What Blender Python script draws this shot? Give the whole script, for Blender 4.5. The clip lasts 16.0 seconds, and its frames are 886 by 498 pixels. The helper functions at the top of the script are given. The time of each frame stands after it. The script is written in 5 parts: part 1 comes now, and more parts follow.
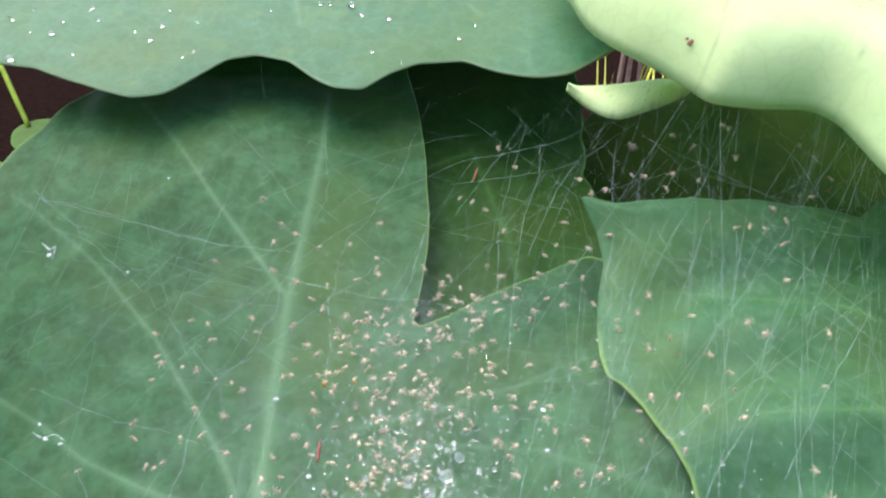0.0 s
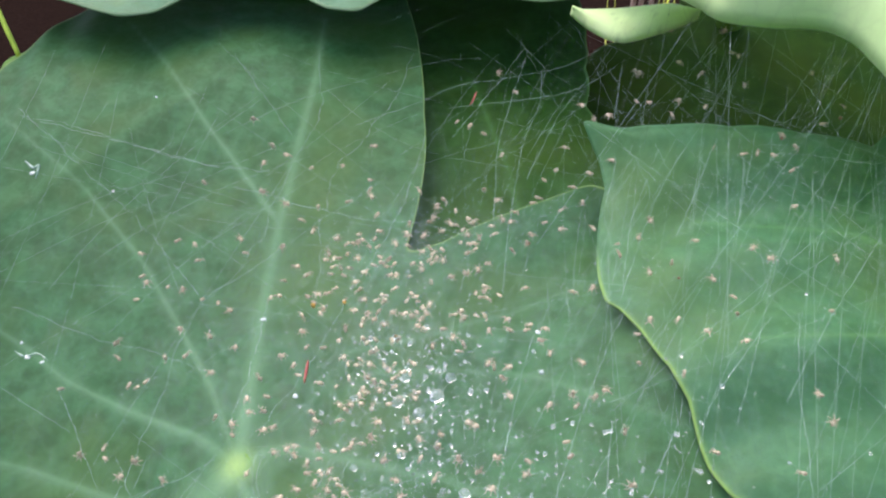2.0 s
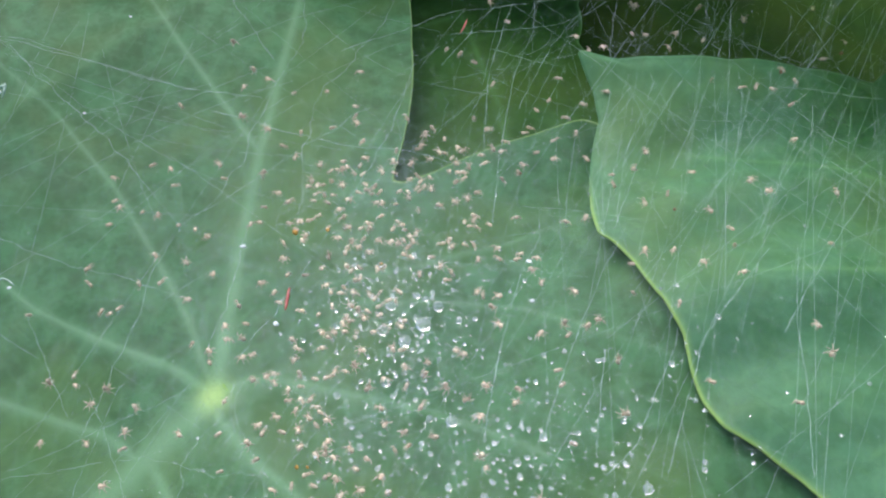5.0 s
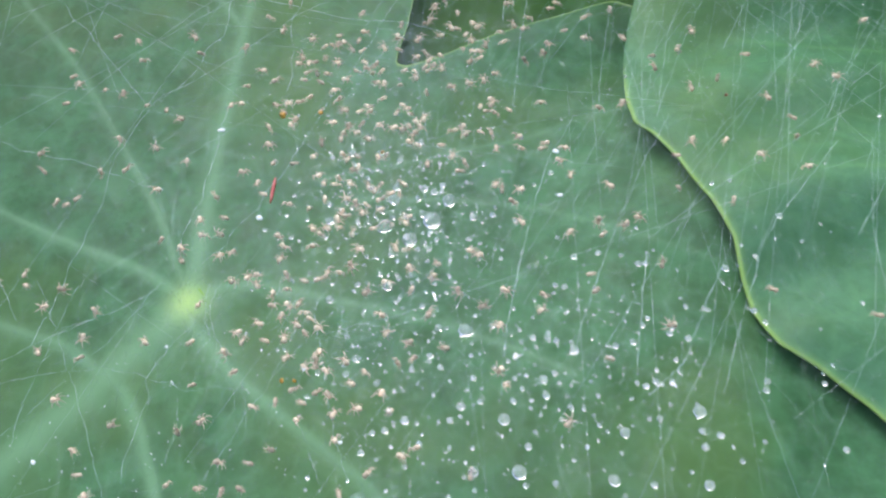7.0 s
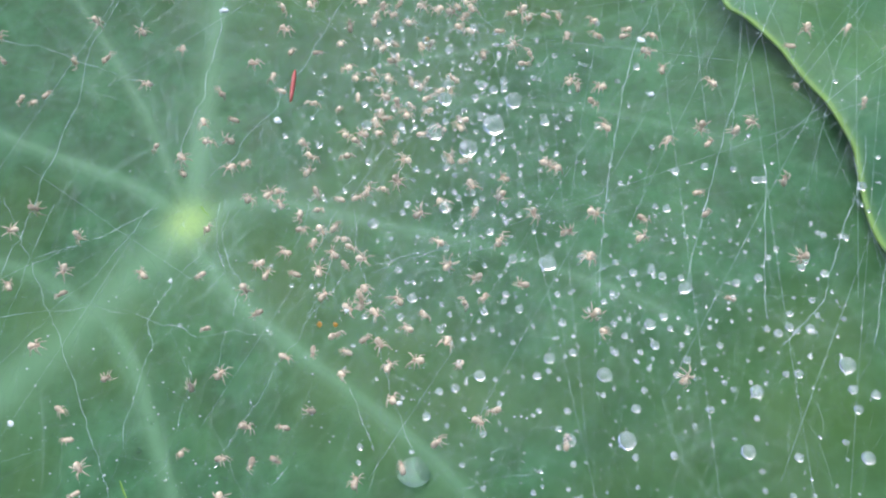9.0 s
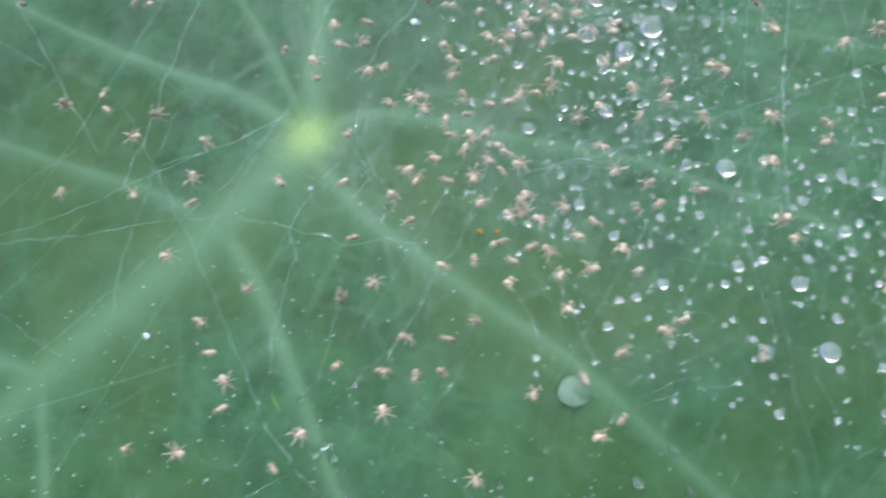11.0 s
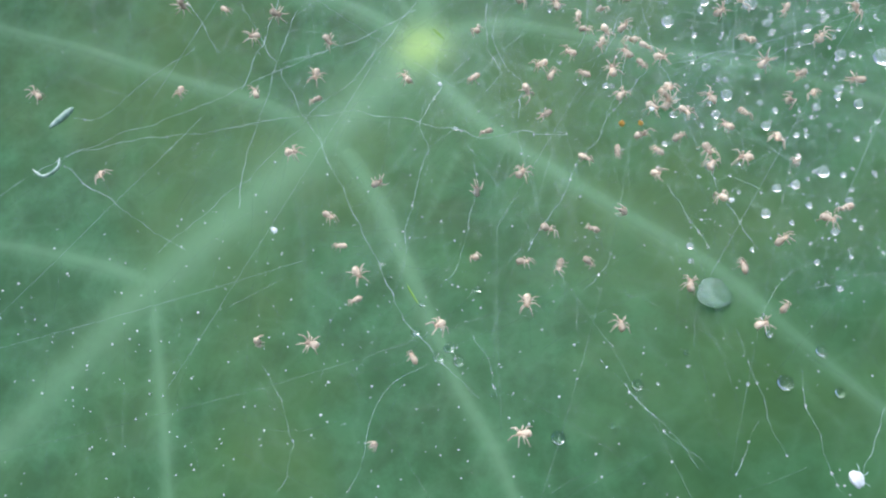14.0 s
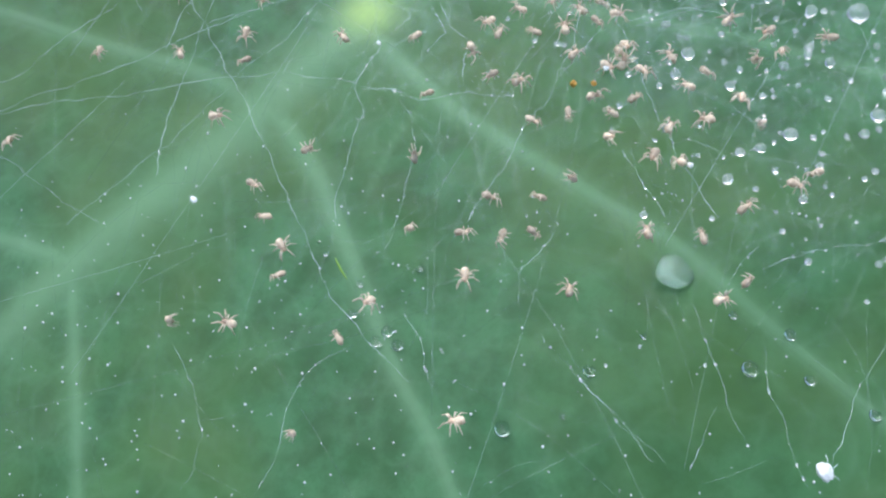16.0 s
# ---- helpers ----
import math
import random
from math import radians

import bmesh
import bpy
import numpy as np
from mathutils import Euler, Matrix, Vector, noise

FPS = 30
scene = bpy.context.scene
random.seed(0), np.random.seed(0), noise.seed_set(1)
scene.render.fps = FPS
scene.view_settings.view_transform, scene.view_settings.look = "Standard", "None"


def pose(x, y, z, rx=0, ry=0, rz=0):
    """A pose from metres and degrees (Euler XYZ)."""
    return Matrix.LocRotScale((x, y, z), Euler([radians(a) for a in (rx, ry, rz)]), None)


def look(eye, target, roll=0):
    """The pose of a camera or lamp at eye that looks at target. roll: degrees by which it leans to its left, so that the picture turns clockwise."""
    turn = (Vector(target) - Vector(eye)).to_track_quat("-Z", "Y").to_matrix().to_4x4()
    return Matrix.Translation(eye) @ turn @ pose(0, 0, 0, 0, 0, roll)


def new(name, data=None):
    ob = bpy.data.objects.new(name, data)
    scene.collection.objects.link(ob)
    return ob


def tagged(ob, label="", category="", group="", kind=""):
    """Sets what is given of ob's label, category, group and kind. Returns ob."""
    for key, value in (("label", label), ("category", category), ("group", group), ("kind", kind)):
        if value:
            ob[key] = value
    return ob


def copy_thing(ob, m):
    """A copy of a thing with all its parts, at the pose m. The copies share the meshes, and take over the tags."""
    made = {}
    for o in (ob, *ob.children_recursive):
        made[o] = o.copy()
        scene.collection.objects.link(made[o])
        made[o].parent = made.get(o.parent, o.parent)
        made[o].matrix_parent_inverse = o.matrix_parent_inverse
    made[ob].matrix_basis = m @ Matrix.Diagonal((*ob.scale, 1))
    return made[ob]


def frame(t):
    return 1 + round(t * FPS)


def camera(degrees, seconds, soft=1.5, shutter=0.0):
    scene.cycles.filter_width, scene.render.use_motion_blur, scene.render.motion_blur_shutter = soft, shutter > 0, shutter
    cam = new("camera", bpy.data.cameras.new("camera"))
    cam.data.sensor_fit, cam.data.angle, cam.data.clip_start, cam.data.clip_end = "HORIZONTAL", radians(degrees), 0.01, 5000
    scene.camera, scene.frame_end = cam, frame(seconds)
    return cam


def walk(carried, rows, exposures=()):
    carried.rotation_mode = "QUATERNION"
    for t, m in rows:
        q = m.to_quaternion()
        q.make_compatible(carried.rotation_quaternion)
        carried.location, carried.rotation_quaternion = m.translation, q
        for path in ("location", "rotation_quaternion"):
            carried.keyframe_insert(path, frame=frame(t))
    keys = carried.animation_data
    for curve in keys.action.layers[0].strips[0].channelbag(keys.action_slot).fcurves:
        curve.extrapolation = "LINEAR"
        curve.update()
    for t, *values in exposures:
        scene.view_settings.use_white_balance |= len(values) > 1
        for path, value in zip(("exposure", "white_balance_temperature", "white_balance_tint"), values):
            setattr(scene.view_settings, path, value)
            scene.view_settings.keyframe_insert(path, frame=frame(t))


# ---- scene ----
# The lens and the way of the hand-held camera: seconds, place in metres, turn in degrees.
cam = camera(56.14, 16.0, soft=2.15, shutter=0.5)
PATH = [
    (0, -0.0000, 0.0000, 0.6000, 50.00, 0.00, -0.00),
    (0.5, 0.0023, -0.0006, 0.6000, 51.14, -0.35, 0.22),
    (1, 0.0030, -0.0017, 0.5966, 51.00, -0.39, 0.50),
    (1.5, 0.0026, -0.0011, 0.5907, 48.57, -0.10, 1.23),
    (2, 0.0025, -0.0016, 0.5874, 47.55, -0.40, 0.77),
    (2.5, 0.0016, -0.0009, 0.5860, 46.38, -0.19, 0.72),
    (3, 0.0000, -0.0005, 0.5840, 46.07, -0.54, 0.62),
    (3.5, -0.0005, -0.0014, 0.5819, 45.23, -1.14, 0.07),
    (3.7, -0.0001, -0.0025, 0.5815, 45.34, -1.24, 0.53),
    (6, 0.0012, -0.0014, 0.5643, 44.79, -2.69, 0.20),
    (6.5, 0.0025, 0.0007, 0.5563, 41.68, -2.53, 1.84),
    (7, -0.0016, 0.0087, 0.5527, 40.74, -3.09, 0.84),
    (7.5, -0.0059, 0.0164, 0.5485, 40.13, -3.62, 1.33),
    (8, -0.0066, 0.0204, 0.5417, 38.66, -4.20, 0.19),
    (8.2, -0.0091, 0.0217, 0.5393, 36.51, -4.49, -0.40),
    (10.5, -0.0198, 0.0272, 0.5244, 33.01, -5.11, -0.42),
    (11, -0.0322, 0.0233, 0.5213, 32.26, -4.87, 0.22),
    (11.5, -0.0388, 0.0213, 0.5208, 32.81, -4.03, 1.03),
    (12, -0.0422, 0.0177, 0.5182, 33.22, -3.53, 1.37),
    (12.5, -0.0442, 0.0167, 0.5166, 33.12, -3.18, 1.70),
    (13, -0.0432, 0.0175, 0.5141, 32.30, -3.58, 1.65),
    (13.5, -0.0435, 0.0161, 0.5138, 32.28, -3.84, 1.66),
    (14, -0.0441, 0.0152, 0.5121, 31.44, -3.75, 1.81),
    (14.5, -0.0412, 0.0153, 0.5108, 31.77, -4.12, 1.81),
    (15, -0.0388, 0.0152, 0.5092, 32.18, -4.32, 1.87),
    (15.5, -0.0388, 0.0176, 0.5066, 32.01, -4.72, 1.39),
    (16, -0.0380, 0.0165, 0.5032, 32.11, -4.71, 1.73),
]
# The plant is laid out level and then leans: its blades slope towards the camera.
TURN = pose(0, 0.1, 0.43, 20) @ pose(0, -0.1, -0.43)
walk(cam, [(t, TURN @ pose(x, y, z, rx, ry, rz)) for t, x, y, z, rx, ry, rz in PATH], [(0.0, 1.60, 6700, 9), (4.0, 1.47, 6500, 9), (8.0, 1.46, 6200, 9), (10.6, 1.27, 6080, 9), (12.5, 1.32, 6080, 9), (16.0, 1.38, 6050, 9)])

# ---- light: bright overcast garden shade ----
world = bpy.data.worlds.new("sky")
scene.world = world
world.use_nodes = True
wn = world.node_tree.nodes
sky = wn.new("ShaderNodeTexSky")
sky.sky_type, sky.sun_disc = "NISHITA", False
sky.sun_elevation, sky.sun_rotation = radians(70.3), radians(-69)
sky.air_density, sky.dust_density = 1.0, 3.0
world.node_tree.links.new(sky.outputs[0], wn["Background"].inputs[0])
wn["Background"].inputs[1].default_value = 0.095
sun = new("sun", bpy.data.lights.new("sun", "SUN"))
sun.data.energy, sun.data.angle, sun.data.color = 1.15, radians(78), (1.0, 0.97, 0.91)
sun.matrix_world = look((-0.90, 0.35, 2.7), (0, 0, 0))


# ---- materials ----
def nodes_of(name):
    m = bpy.data.materials.new(name)
    m.use_nodes = True
    nt = m.node_tree
    return m, nt, nt.nodes["Principled BSDF"]


def noise_node(nt, scale, detail=4.0, rough=0.55):
    tc = nt.nodes.new("ShaderNodeTexCoord")
    n = nt.nodes.new("ShaderNodeTexNoise")
    n.inputs["Scale"].default_value, n.inputs["Detail"].default_value, n.inputs["Roughness"].default_value = scale, detail, rough
    nt.links.new(tc.outputs["Object"], n.inputs["Vector"])
    return n


def ramp(nt, source, stops):
    r = nt.nodes.new("ShaderNodeValToRGB")
    e = r.color_ramp.elements
    while len(e) < len(stops):
        e.new(0.5)
    for el, (p, c) in zip(e, stops):
        el.position, el.color = p, (*c, 1)
    nt.links.new(source, r.inputs[0])
    return r.outputs[0]


def mix(nt, fac, a, b, blend="MIX"):
    n = nt.nodes.new("ShaderNodeMix")
    n.data_type, n.blend_type = "RGBA", blend
    for value, sock in ((fac, n.inputs[0]), (a, n.inputs[6]), (b, n.inputs[7])):
        if isinstance(value, bpy.types.NodeSocket):
            nt.links.new(value, sock)
        elif isinstance(value, tuple):
            sock.default_value = (*value, 1)
        else:
            sock.default_value = value
    return n.outputs[2]


def maths(nt, op, a, b=0.0):
    n = nt.nodes.new("ShaderNodeMath")
    n.operation = op
    for value, sock in ((a, n.inputs[0]), (b, n.inputs[1])):
        if isinstance(value, bpy.types.NodeSocket):
            nt.links.new(value, sock)
        else:
            sock.default_value = value
    return n.outputs[0]


def leaf_material(name, dark, light, vein, rim, rough=0.50, through_light=0.25, bump=0.12, speck=0.0, gloss=0.28, tint=0.5, mottle=0.32):
    """A waxy taro blade: mottled green, pale veins and rim by the mesh's own attributes, light shining through."""
    m, nt, b = nodes_of(name)
    broad, fine = noise_node(nt, 22, 5), noise_node(nt, 260, 4, 0.6)
    col = ramp(nt, broad.outputs[0], [(0.3, dark), (0.72, light)])
    col = mix(nt, 0.5 * mottle, col, ramp(nt, fine.outputs[0], [(0.35, (0.0, 0.02, 0.0)), (0.65, light)]))
    blotch = noise_node(nt, 150, 5, 0.7)
    deep = tuple(c * k for c, k in zip(dark, (0.75, 0.85, 0.6)))
    col = mix(nt, mottle, col, ramp(nt, blotch.outputs[0], [(0.40, deep), (0.5, tuple((p + q) / 2 for p, q in zip(dark, light))), (0.60, tuple(1.2 * c for c in light))]))
    # yellower patches between the veins
    patch = noise_node(nt, 26, 3)
    warm = tuple(c * k for c, k in zip(light, (1.15, 0.82, 0.45)))
    col = mix(nt, maths(nt, "MULTIPLY", ramp(nt, patch.outputs[0], [(0.46, (0, 0, 0)), (0.66, (1, 1, 1))]), 1.7 * mottle), col, warm)
    # the net of the smallest veins
    tc = nt.nodes.new("ShaderNodeTexCoord")
    warp = nt.nodes.new("ShaderNodeMixRGB")
    warp.inputs[0].default_value = 0.012
    nt.links.new(tc.outputs["Object"], warp.inputs[1])
    nt.links.new(noise_node(nt, 90, 3).outputs["Color"], warp.inputs[2])
    vor = nt.nodes.new("ShaderNodeTexVoronoi")
    vor.feature = "DISTANCE_TO_EDGE"
    vor.inputs["Scale"].default_value = 150
    nt.links.new(warp.outputs[0], vor.inputs["Vector"])
    net = ramp(nt, vor.outputs["Distance"], [(0.0, (1, 1, 1)), (0.12, (0, 0, 0))])
    col = mix(nt, maths(nt, "MULTIPLY", net, 0.08), col, vein)
    at = nt.nodes.new("ShaderNodeAttribute")
    at.attribute_name = "vein"
    col = mix(nt, maths(nt, "MULTIPLY", at.outputs["Fac"], 0.76), col, vein)
    ar = nt.nodes.new("ShaderNodeAttribute")
    ar.attribute_name = "rim"
    col = mix(nt, maths(nt, "MULTIPLY", ar.outputs["Fac"], 0.9), col, rim)
    ah = nt.nodes.new("ShaderNodeAttribute")
    ah.attribute_name = "heart"
    col = mix(nt, maths(nt, "MULTIPLY", ah.outputs["Fac"], 0.75), col, (0.42, 0.62, 0.18))
    if speck:
        spots = noise_node(nt, 110, 1)
        col = mix(nt, maths(nt, "MULTIPLY", ramp(nt, spots.outputs[0], [(0.60, (0, 0, 0)), (0.74, (1, 1, 1))]), speck), col, (0.30, 0.42, 0.08))
    nt.links.new(col, b.inputs["Base Color"])
    b.inputs["IOR"].default_value, b.inputs["Specular IOR Level"].default_value = 1.45, gloss
    nt.links.new(ramp(nt, fine.outputs[0], [(0.3, (rough - 0.07,) * 3), (0.7, (rough + 0.1,) * 3)]), b.inputs["Roughness"])
    bp = nt.nodes.new("ShaderNodeBump")
    bp.inputs["Strength"].default_value, bp.inputs["Distance"].default_value = bump, 0.0006
    nt.links.new(maths(nt, "ADD", fine.outputs[0], maths(nt, "MULTIPLY", net, -0.10)), bp.inputs["Height"])
    nt.links.new(bp.outputs[0], b.inputs["Normal"])
    tr = nt.nodes.new("ShaderNodeBsdfTranslucent")
    nt.links.new(mix(nt, tint, col, (0.25, 0.5, 0.05)), tr.inputs[0])
    ms = nt.nodes.new("ShaderNodeMixShader")
    ms.inputs[0].default_value = through_light
    nt.links.new(b.outputs[0], ms.inputs[1])
    nt.links.new(tr.outputs[0], ms.inputs[2])
    nt.links.new(ms.outputs[0], nt.nodes["Material Output"].inputs[0])
    return m


def plain(name, c1, c2, scale, rough=0.6, bump=0.2, dist=0.0004, trans=0.0, ior=1.45, vary=0.0, gloss=0.5):
    m, nt, b = nodes_of(name)
    n = noise_node(nt, scale)
    col = ramp(nt, n.outputs[0], [(0.3, c1), (0.7, c2)])
    if vary:
        oi = nt.nodes.new("ShaderNodeObjectInfo")
        hs = nt.nodes.new("ShaderNodeHueSaturation")
        nt.links.new(maths(nt, "ADD", maths(nt, "MULTIPLY", oi.outputs["Random"], vary), 1 - vary / 2), hs.inputs["Value"])
        nt.links.new(col, hs.inputs["Color"])
        col = hs.outputs[0]
    nt.links.new(col, b.inputs["Base Color"])
    b.inputs["Roughness"].default_value, b.inputs["IOR"].default_value = rough, ior
    b.inputs["Transmission Weight"].default_value, b.inputs["Specular IOR Level"].default_value = trans, gloss
    if bump:
        bp = nt.nodes.new("ShaderNodeBump")
        bp.inputs["Strength"].default_value, bp.inputs["Distance"].default_value = bump, dist
        nt.links.new(n.outputs[0], bp.inputs["Height"])
        nt.links.new(bp.outputs[0], b.inputs["Normal"])
    return m


def silk_material(name, alpha):
    m, nt, b = nodes_of(name)
    b.inputs["Base Color"].default_value = (0.74, 0.93, 0.90, 1)
    b.inputs["Roughness"].default_value = 0.35
    tp = nt.nodes.new("ShaderNodeBsdfTransparent")
    ms = nt.nodes.new("ShaderNodeMixShader")
    ms.inputs[0].default_value = alpha
    nt.links.new(tp.outputs[0], ms.inputs[1])
    nt.links.new(b.outputs[0], ms.inputs[2])
    nt.links.new(ms.outputs[0], nt.nodes["Material Output"].inputs[0])
    return m


def film_material(name, strength):
    """Matted silk too fine to see singly: crossing fibres that cover part of what lies under them."""
    m, nt, b = nodes_of(name)
    tc = nt.nodes.new("ShaderNodeTexCoord")
    bend = nt.nodes.new("ShaderNodeMixRGB")
    bend.blend_type = "ADD"
    bend.inputs[0].default_value = 0.0025
    nt.links.new(tc.outputs["Object"], bend.inputs[1])
    nt.links.new(noise_node(nt, 70, 2).outputs["Color"], bend.inputs[2])
    total = None
    for turn, fine in ((12, 1500), (-22, 1700), (70, 1400), (-62, 1600), (38, 1900)):
        mp = nt.nodes.new("ShaderNodeMapping")
        mp.vector_type = "TEXTURE"
        mp.inputs["Rotation"].default_value = (0, 0, radians(turn))
        mp.inputs["Scale"].default_value = (1, 34, 34)
        nt.links.new(bend.outputs[0], mp.inputs["Vector"])
        n = nt.nodes.new("ShaderNodeTexNoise")
        n.inputs["Scale"].default_value, n.inputs["Detail"].default_value = fine, 2.0
        nt.links.new(mp.outputs[0], n.inputs["Vector"])
        fibre = ramp(nt, n.outputs[0], [(0.56, (0, 0, 0)), (0.72, (1, 1, 1))])
        gate = ramp(nt, noise_node(nt, 55 + turn % 40, 3).outputs[0], [(0.36, (0.1, 0.1, 0.1)), (0.62, (1, 1, 1))])
        fibre = maths(nt, "MULTIPLY", fibre, gate)
        total = fibre if total is None else maths(nt, "ADD", total, maths(nt, "MULTIPLY", fibre, 0.8))
    cloud = ramp(nt, noise_node(nt, 85, 5, 0.65).outputs[0], [(0.38, (0, 0, 0)), (0.7, (1, 1, 1))])
    total = maths(nt, "ADD", maths(nt, "MULTIPLY", total, 0.55), maths(nt, "MULTIPLY", cloud, 0.22))
    at = nt.nodes.new("ShaderNodeAttribute")
    at.attribute_name = "thick"
    cover = maths(nt, "MINIMUM", maths(nt, "MULTIPLY", maths(nt, "MULTIPLY", total, at.outputs["Fac"]), strength), 0.6)
    b.inputs["Base Color"].default_value = (0.70, 0.88, 0.86, 1)
    b.inputs["Roughness"].default_value, b.inputs["Specular IOR Level"].default_value = 0.5, 0.2
    tp = nt.nodes.new("ShaderNodeBsdfTransparent")
    ms = nt.nodes.new("ShaderNodeMixShader")
    nt.links.new(cover, ms.inputs[0])
    nt.links.new(tp.outputs[0], ms.inputs[1])
    nt.links.new(b.outputs[0], ms.inputs[2])
    nt.links.new(ms.outputs[0], nt.nodes["Material Output"].inputs[0])
    return m


MAIN_GREEN = leaf_material("taro_blade", (0.020, 0.084, 0.027), (0.052, 0.166, 0.068), (0.165, 0.330, 0.180), (0.25, 0.40, 0.12), rough=0.54, through_light=0.2, mottle=0.46)
RIGHT_GREEN = leaf_material("taro_blade_young", (0.044, 0.138, 0.058), (0.074, 0.200, 0.100), (0.16, 0.36, 0.12), (0.30, 0.48, 0.12), through_light=0.15)
TOP_GREEN = leaf_material("taro_blade_wet", (0.055, 0.192, 0.098), (0.100, 0.275, 0.160), (0.32, 0.54, 0.38), (0.42, 0.56, 0.34), rough=0.42, through_light=0.27, speck=0.12, gloss=0.4, tint=0.85)
# Shade is put into these two greens for the leaves lying underneath.
HALF_SHADE_GREEN = leaf_material("taro_blade_half_shade", (0.018, 0.060, 0.012), (0.036, 0.104, 0.024), (0.08, 0.2, 0.06), (0.10, 0.24, 0.06), rough=0.7, through_light=0.12, gloss=0.12)
SHADE_GREEN = leaf_material("taro_blade_deep_shade", (0.009, 0.030, 0.003), (0.022, 0.058, 0.008), (0.015, 0.04, 0.005), (0.03, 0.08, 0.02), rough=0.8, through_light=0.05, gloss=0.08)
PALE_GREEN = leaf_material("taro_underside", (0.72, 0.92, 0.51), (0.80, 0.95, 0.58), (0.28, 0.38, 0.18), (0.45, 0.60, 0.25), rough=0.6, through_light=0.35, tint=0.04, bump=0.12, mottle=0.06, gloss=0.2)
STALK = plain("green_stalk", (0.10, 0.22, 0.03), (0.20, 0.36, 0.06), 60, 0.6, gloss=0.2)
YELLOW_STALK = plain("yellow_green_stalk", (0.20, 0.32, 0.03), (0.34, 0.48, 0.05), 120, 0.6, gloss=0.15)
# Soil is coloured near black to hold the shade of dense plants.
SOIL = plain("dark_soil", (0.008, 0.0045, 0.004), (0.022, 0.013, 0.011), 60, 1.0, 1.0, 0.01, gloss=0.0)
TWIG = plain("pinkish_twig", (0.22, 0.12, 0.11), (0.42, 0.28, 0.26), 150, 0.7)
GRASS = plain("sunlit_grass", (0.78, 0.84, 0.08), (0.94, 0.96, 0.22), 90, 0.6, gloss=0.2)
SPROUT = leaf_material("seedling_green", (0.10, 0.26, 0.05), (0.16, 0.36, 0.08), (0.2, 0.4, 0.1), (0.2, 0.4, 0.1), through_light=0.4)
MOSSY = plain("mossy_grass", (0.34, 0.38, 0.04), (0.78, 0.82, 0.18), 30, 0.7)
ABDOMEN = plain("pale_tan_abdomen", (0.46, 0.34, 0.24), (0.90, 0.80, 0.64), 1500, 0.8, 0.5, 0.0001, vary=0.55, gloss=0.15)
HEAD = plain("tan_head", (0.44, 0.30, 0.21), (0.76, 0.61, 0.47), 1800, 0.5, 0.2, 0.00005, vary=0.5, gloss=0.2)
LEG = plain("translucent_leg", (0.64, 0.52, 0.40), (0.90, 0.80, 0.66), 2500, 0.5, 0.0, vary=0.4, gloss=0.2)
for skin_of, cover in ((LEG, 0.55), (ABDOMEN, 0.85), (HEAD, 0.85)):
    lt = skin_of.node_tree
    clear, blend = lt.nodes.new("ShaderNodeBsdfTransparent"), lt.nodes.new("ShaderNodeMixShader")
    blend.inputs[0].default_value = cover
    glow, body = lt.nodes.new("ShaderNodeBsdfTranslucent"), lt.nodes.new("ShaderNodeMixShader")
    body.inputs[0].default_value = 0.15
    lt.links.new(lt.nodes["Principled BSDF"].inputs["Base Color"].links[0].from_socket, glow.inputs[0])
    lt.links.new(lt.nodes["Principled BSDF"].outputs[0], body.inputs[1])
    lt.links.new(glow.outputs[0], body.inputs[2])
    lt.links.new(clear.outputs[0], blend.inputs[1])
    lt.links.new(body.outputs[0], blend.inputs[2])
    lt.links.new(blend.outputs[0], lt.nodes["Material Output"].inputs[0])
SILK = silk_material("silk", 0.52)
FINE_SILK = silk_material("fine_silk", 0.19)
VEIL_SILK = silk_material("veil_silk", 0.10)
NET_SILK = silk_material("net_silk", 0.18)
FILM = film_material("silk_film", 0.13)
TUFT = plain("white_silk_tuft", (0.50, 0.54, 0.55), (0.72, 0.75, 0.76), 1500, 0.6, 0.6, 0.0002)
WATER, wnt, wb = nodes_of("water")
wb.inputs["Base Color"].default_value = (1, 1, 1, 1)
wb.inputs["Roughness"].default_value, wb.inputs["IOR"].default_value, wb.inputs["Transmission Weight"].default_value = 0.0, 1.333, 1.0
# White diffuse share brightens the drops in place of glare from the sky.
skin, whitened = wnt.nodes.new("ShaderNodeBsdfDiffuse"), wnt.nodes.new("ShaderNodeMixShader")
skin.inputs[0].default_value, whitened.inputs[0].default_value = (0.84, 0.92, 0.93, 1), 0.12
wnt.links.new(wb.outputs[0], whitened.inputs[1])
wnt.links.new(skin.outputs[0], whitened.inputs[2])
wnt.links.new(whitened.outputs[0], wnt.nodes["Material Output"].inputs[0])
SHRED = plain("wet_pale_shred", (0.08, 0.20, 0.12), (0.52, 0.64, 0.56), 900, 0.25, 0.4, 0.0002)
MILKY = plain("milky_water", (0.66, 0.96, 0.76), (0.84, 1.0, 0.90), 700, 0.05, 0.3, 0.0003, trans=0.84, ior=1.33)
DEW, dnt, db = nodes_of("dew")
db.inputs["Base Color"].default_value = (0.92, 1.0, 0.94, 1)
db.inputs["Roughness"].default_value, db.inputs["IOR"].default_value, db.inputs["Transmission Weight"].default_value = 0.02, 1.333, 1.0
db.inputs["Alpha"].default_value = 0.75
MILKY.node_tree.nodes["Principled BSDF"].inputs["Alpha"].default_value = 0.75
RED = plain("red_sliver", (0.26, 0.03, 0.03), (0.46, 0.10, 0.09), 900, 0.4)
AMBER = plain("amber_crumb", (0.30, 0.14, 0.02), (0.55, 0.32, 0.05), 1200, 0.5)
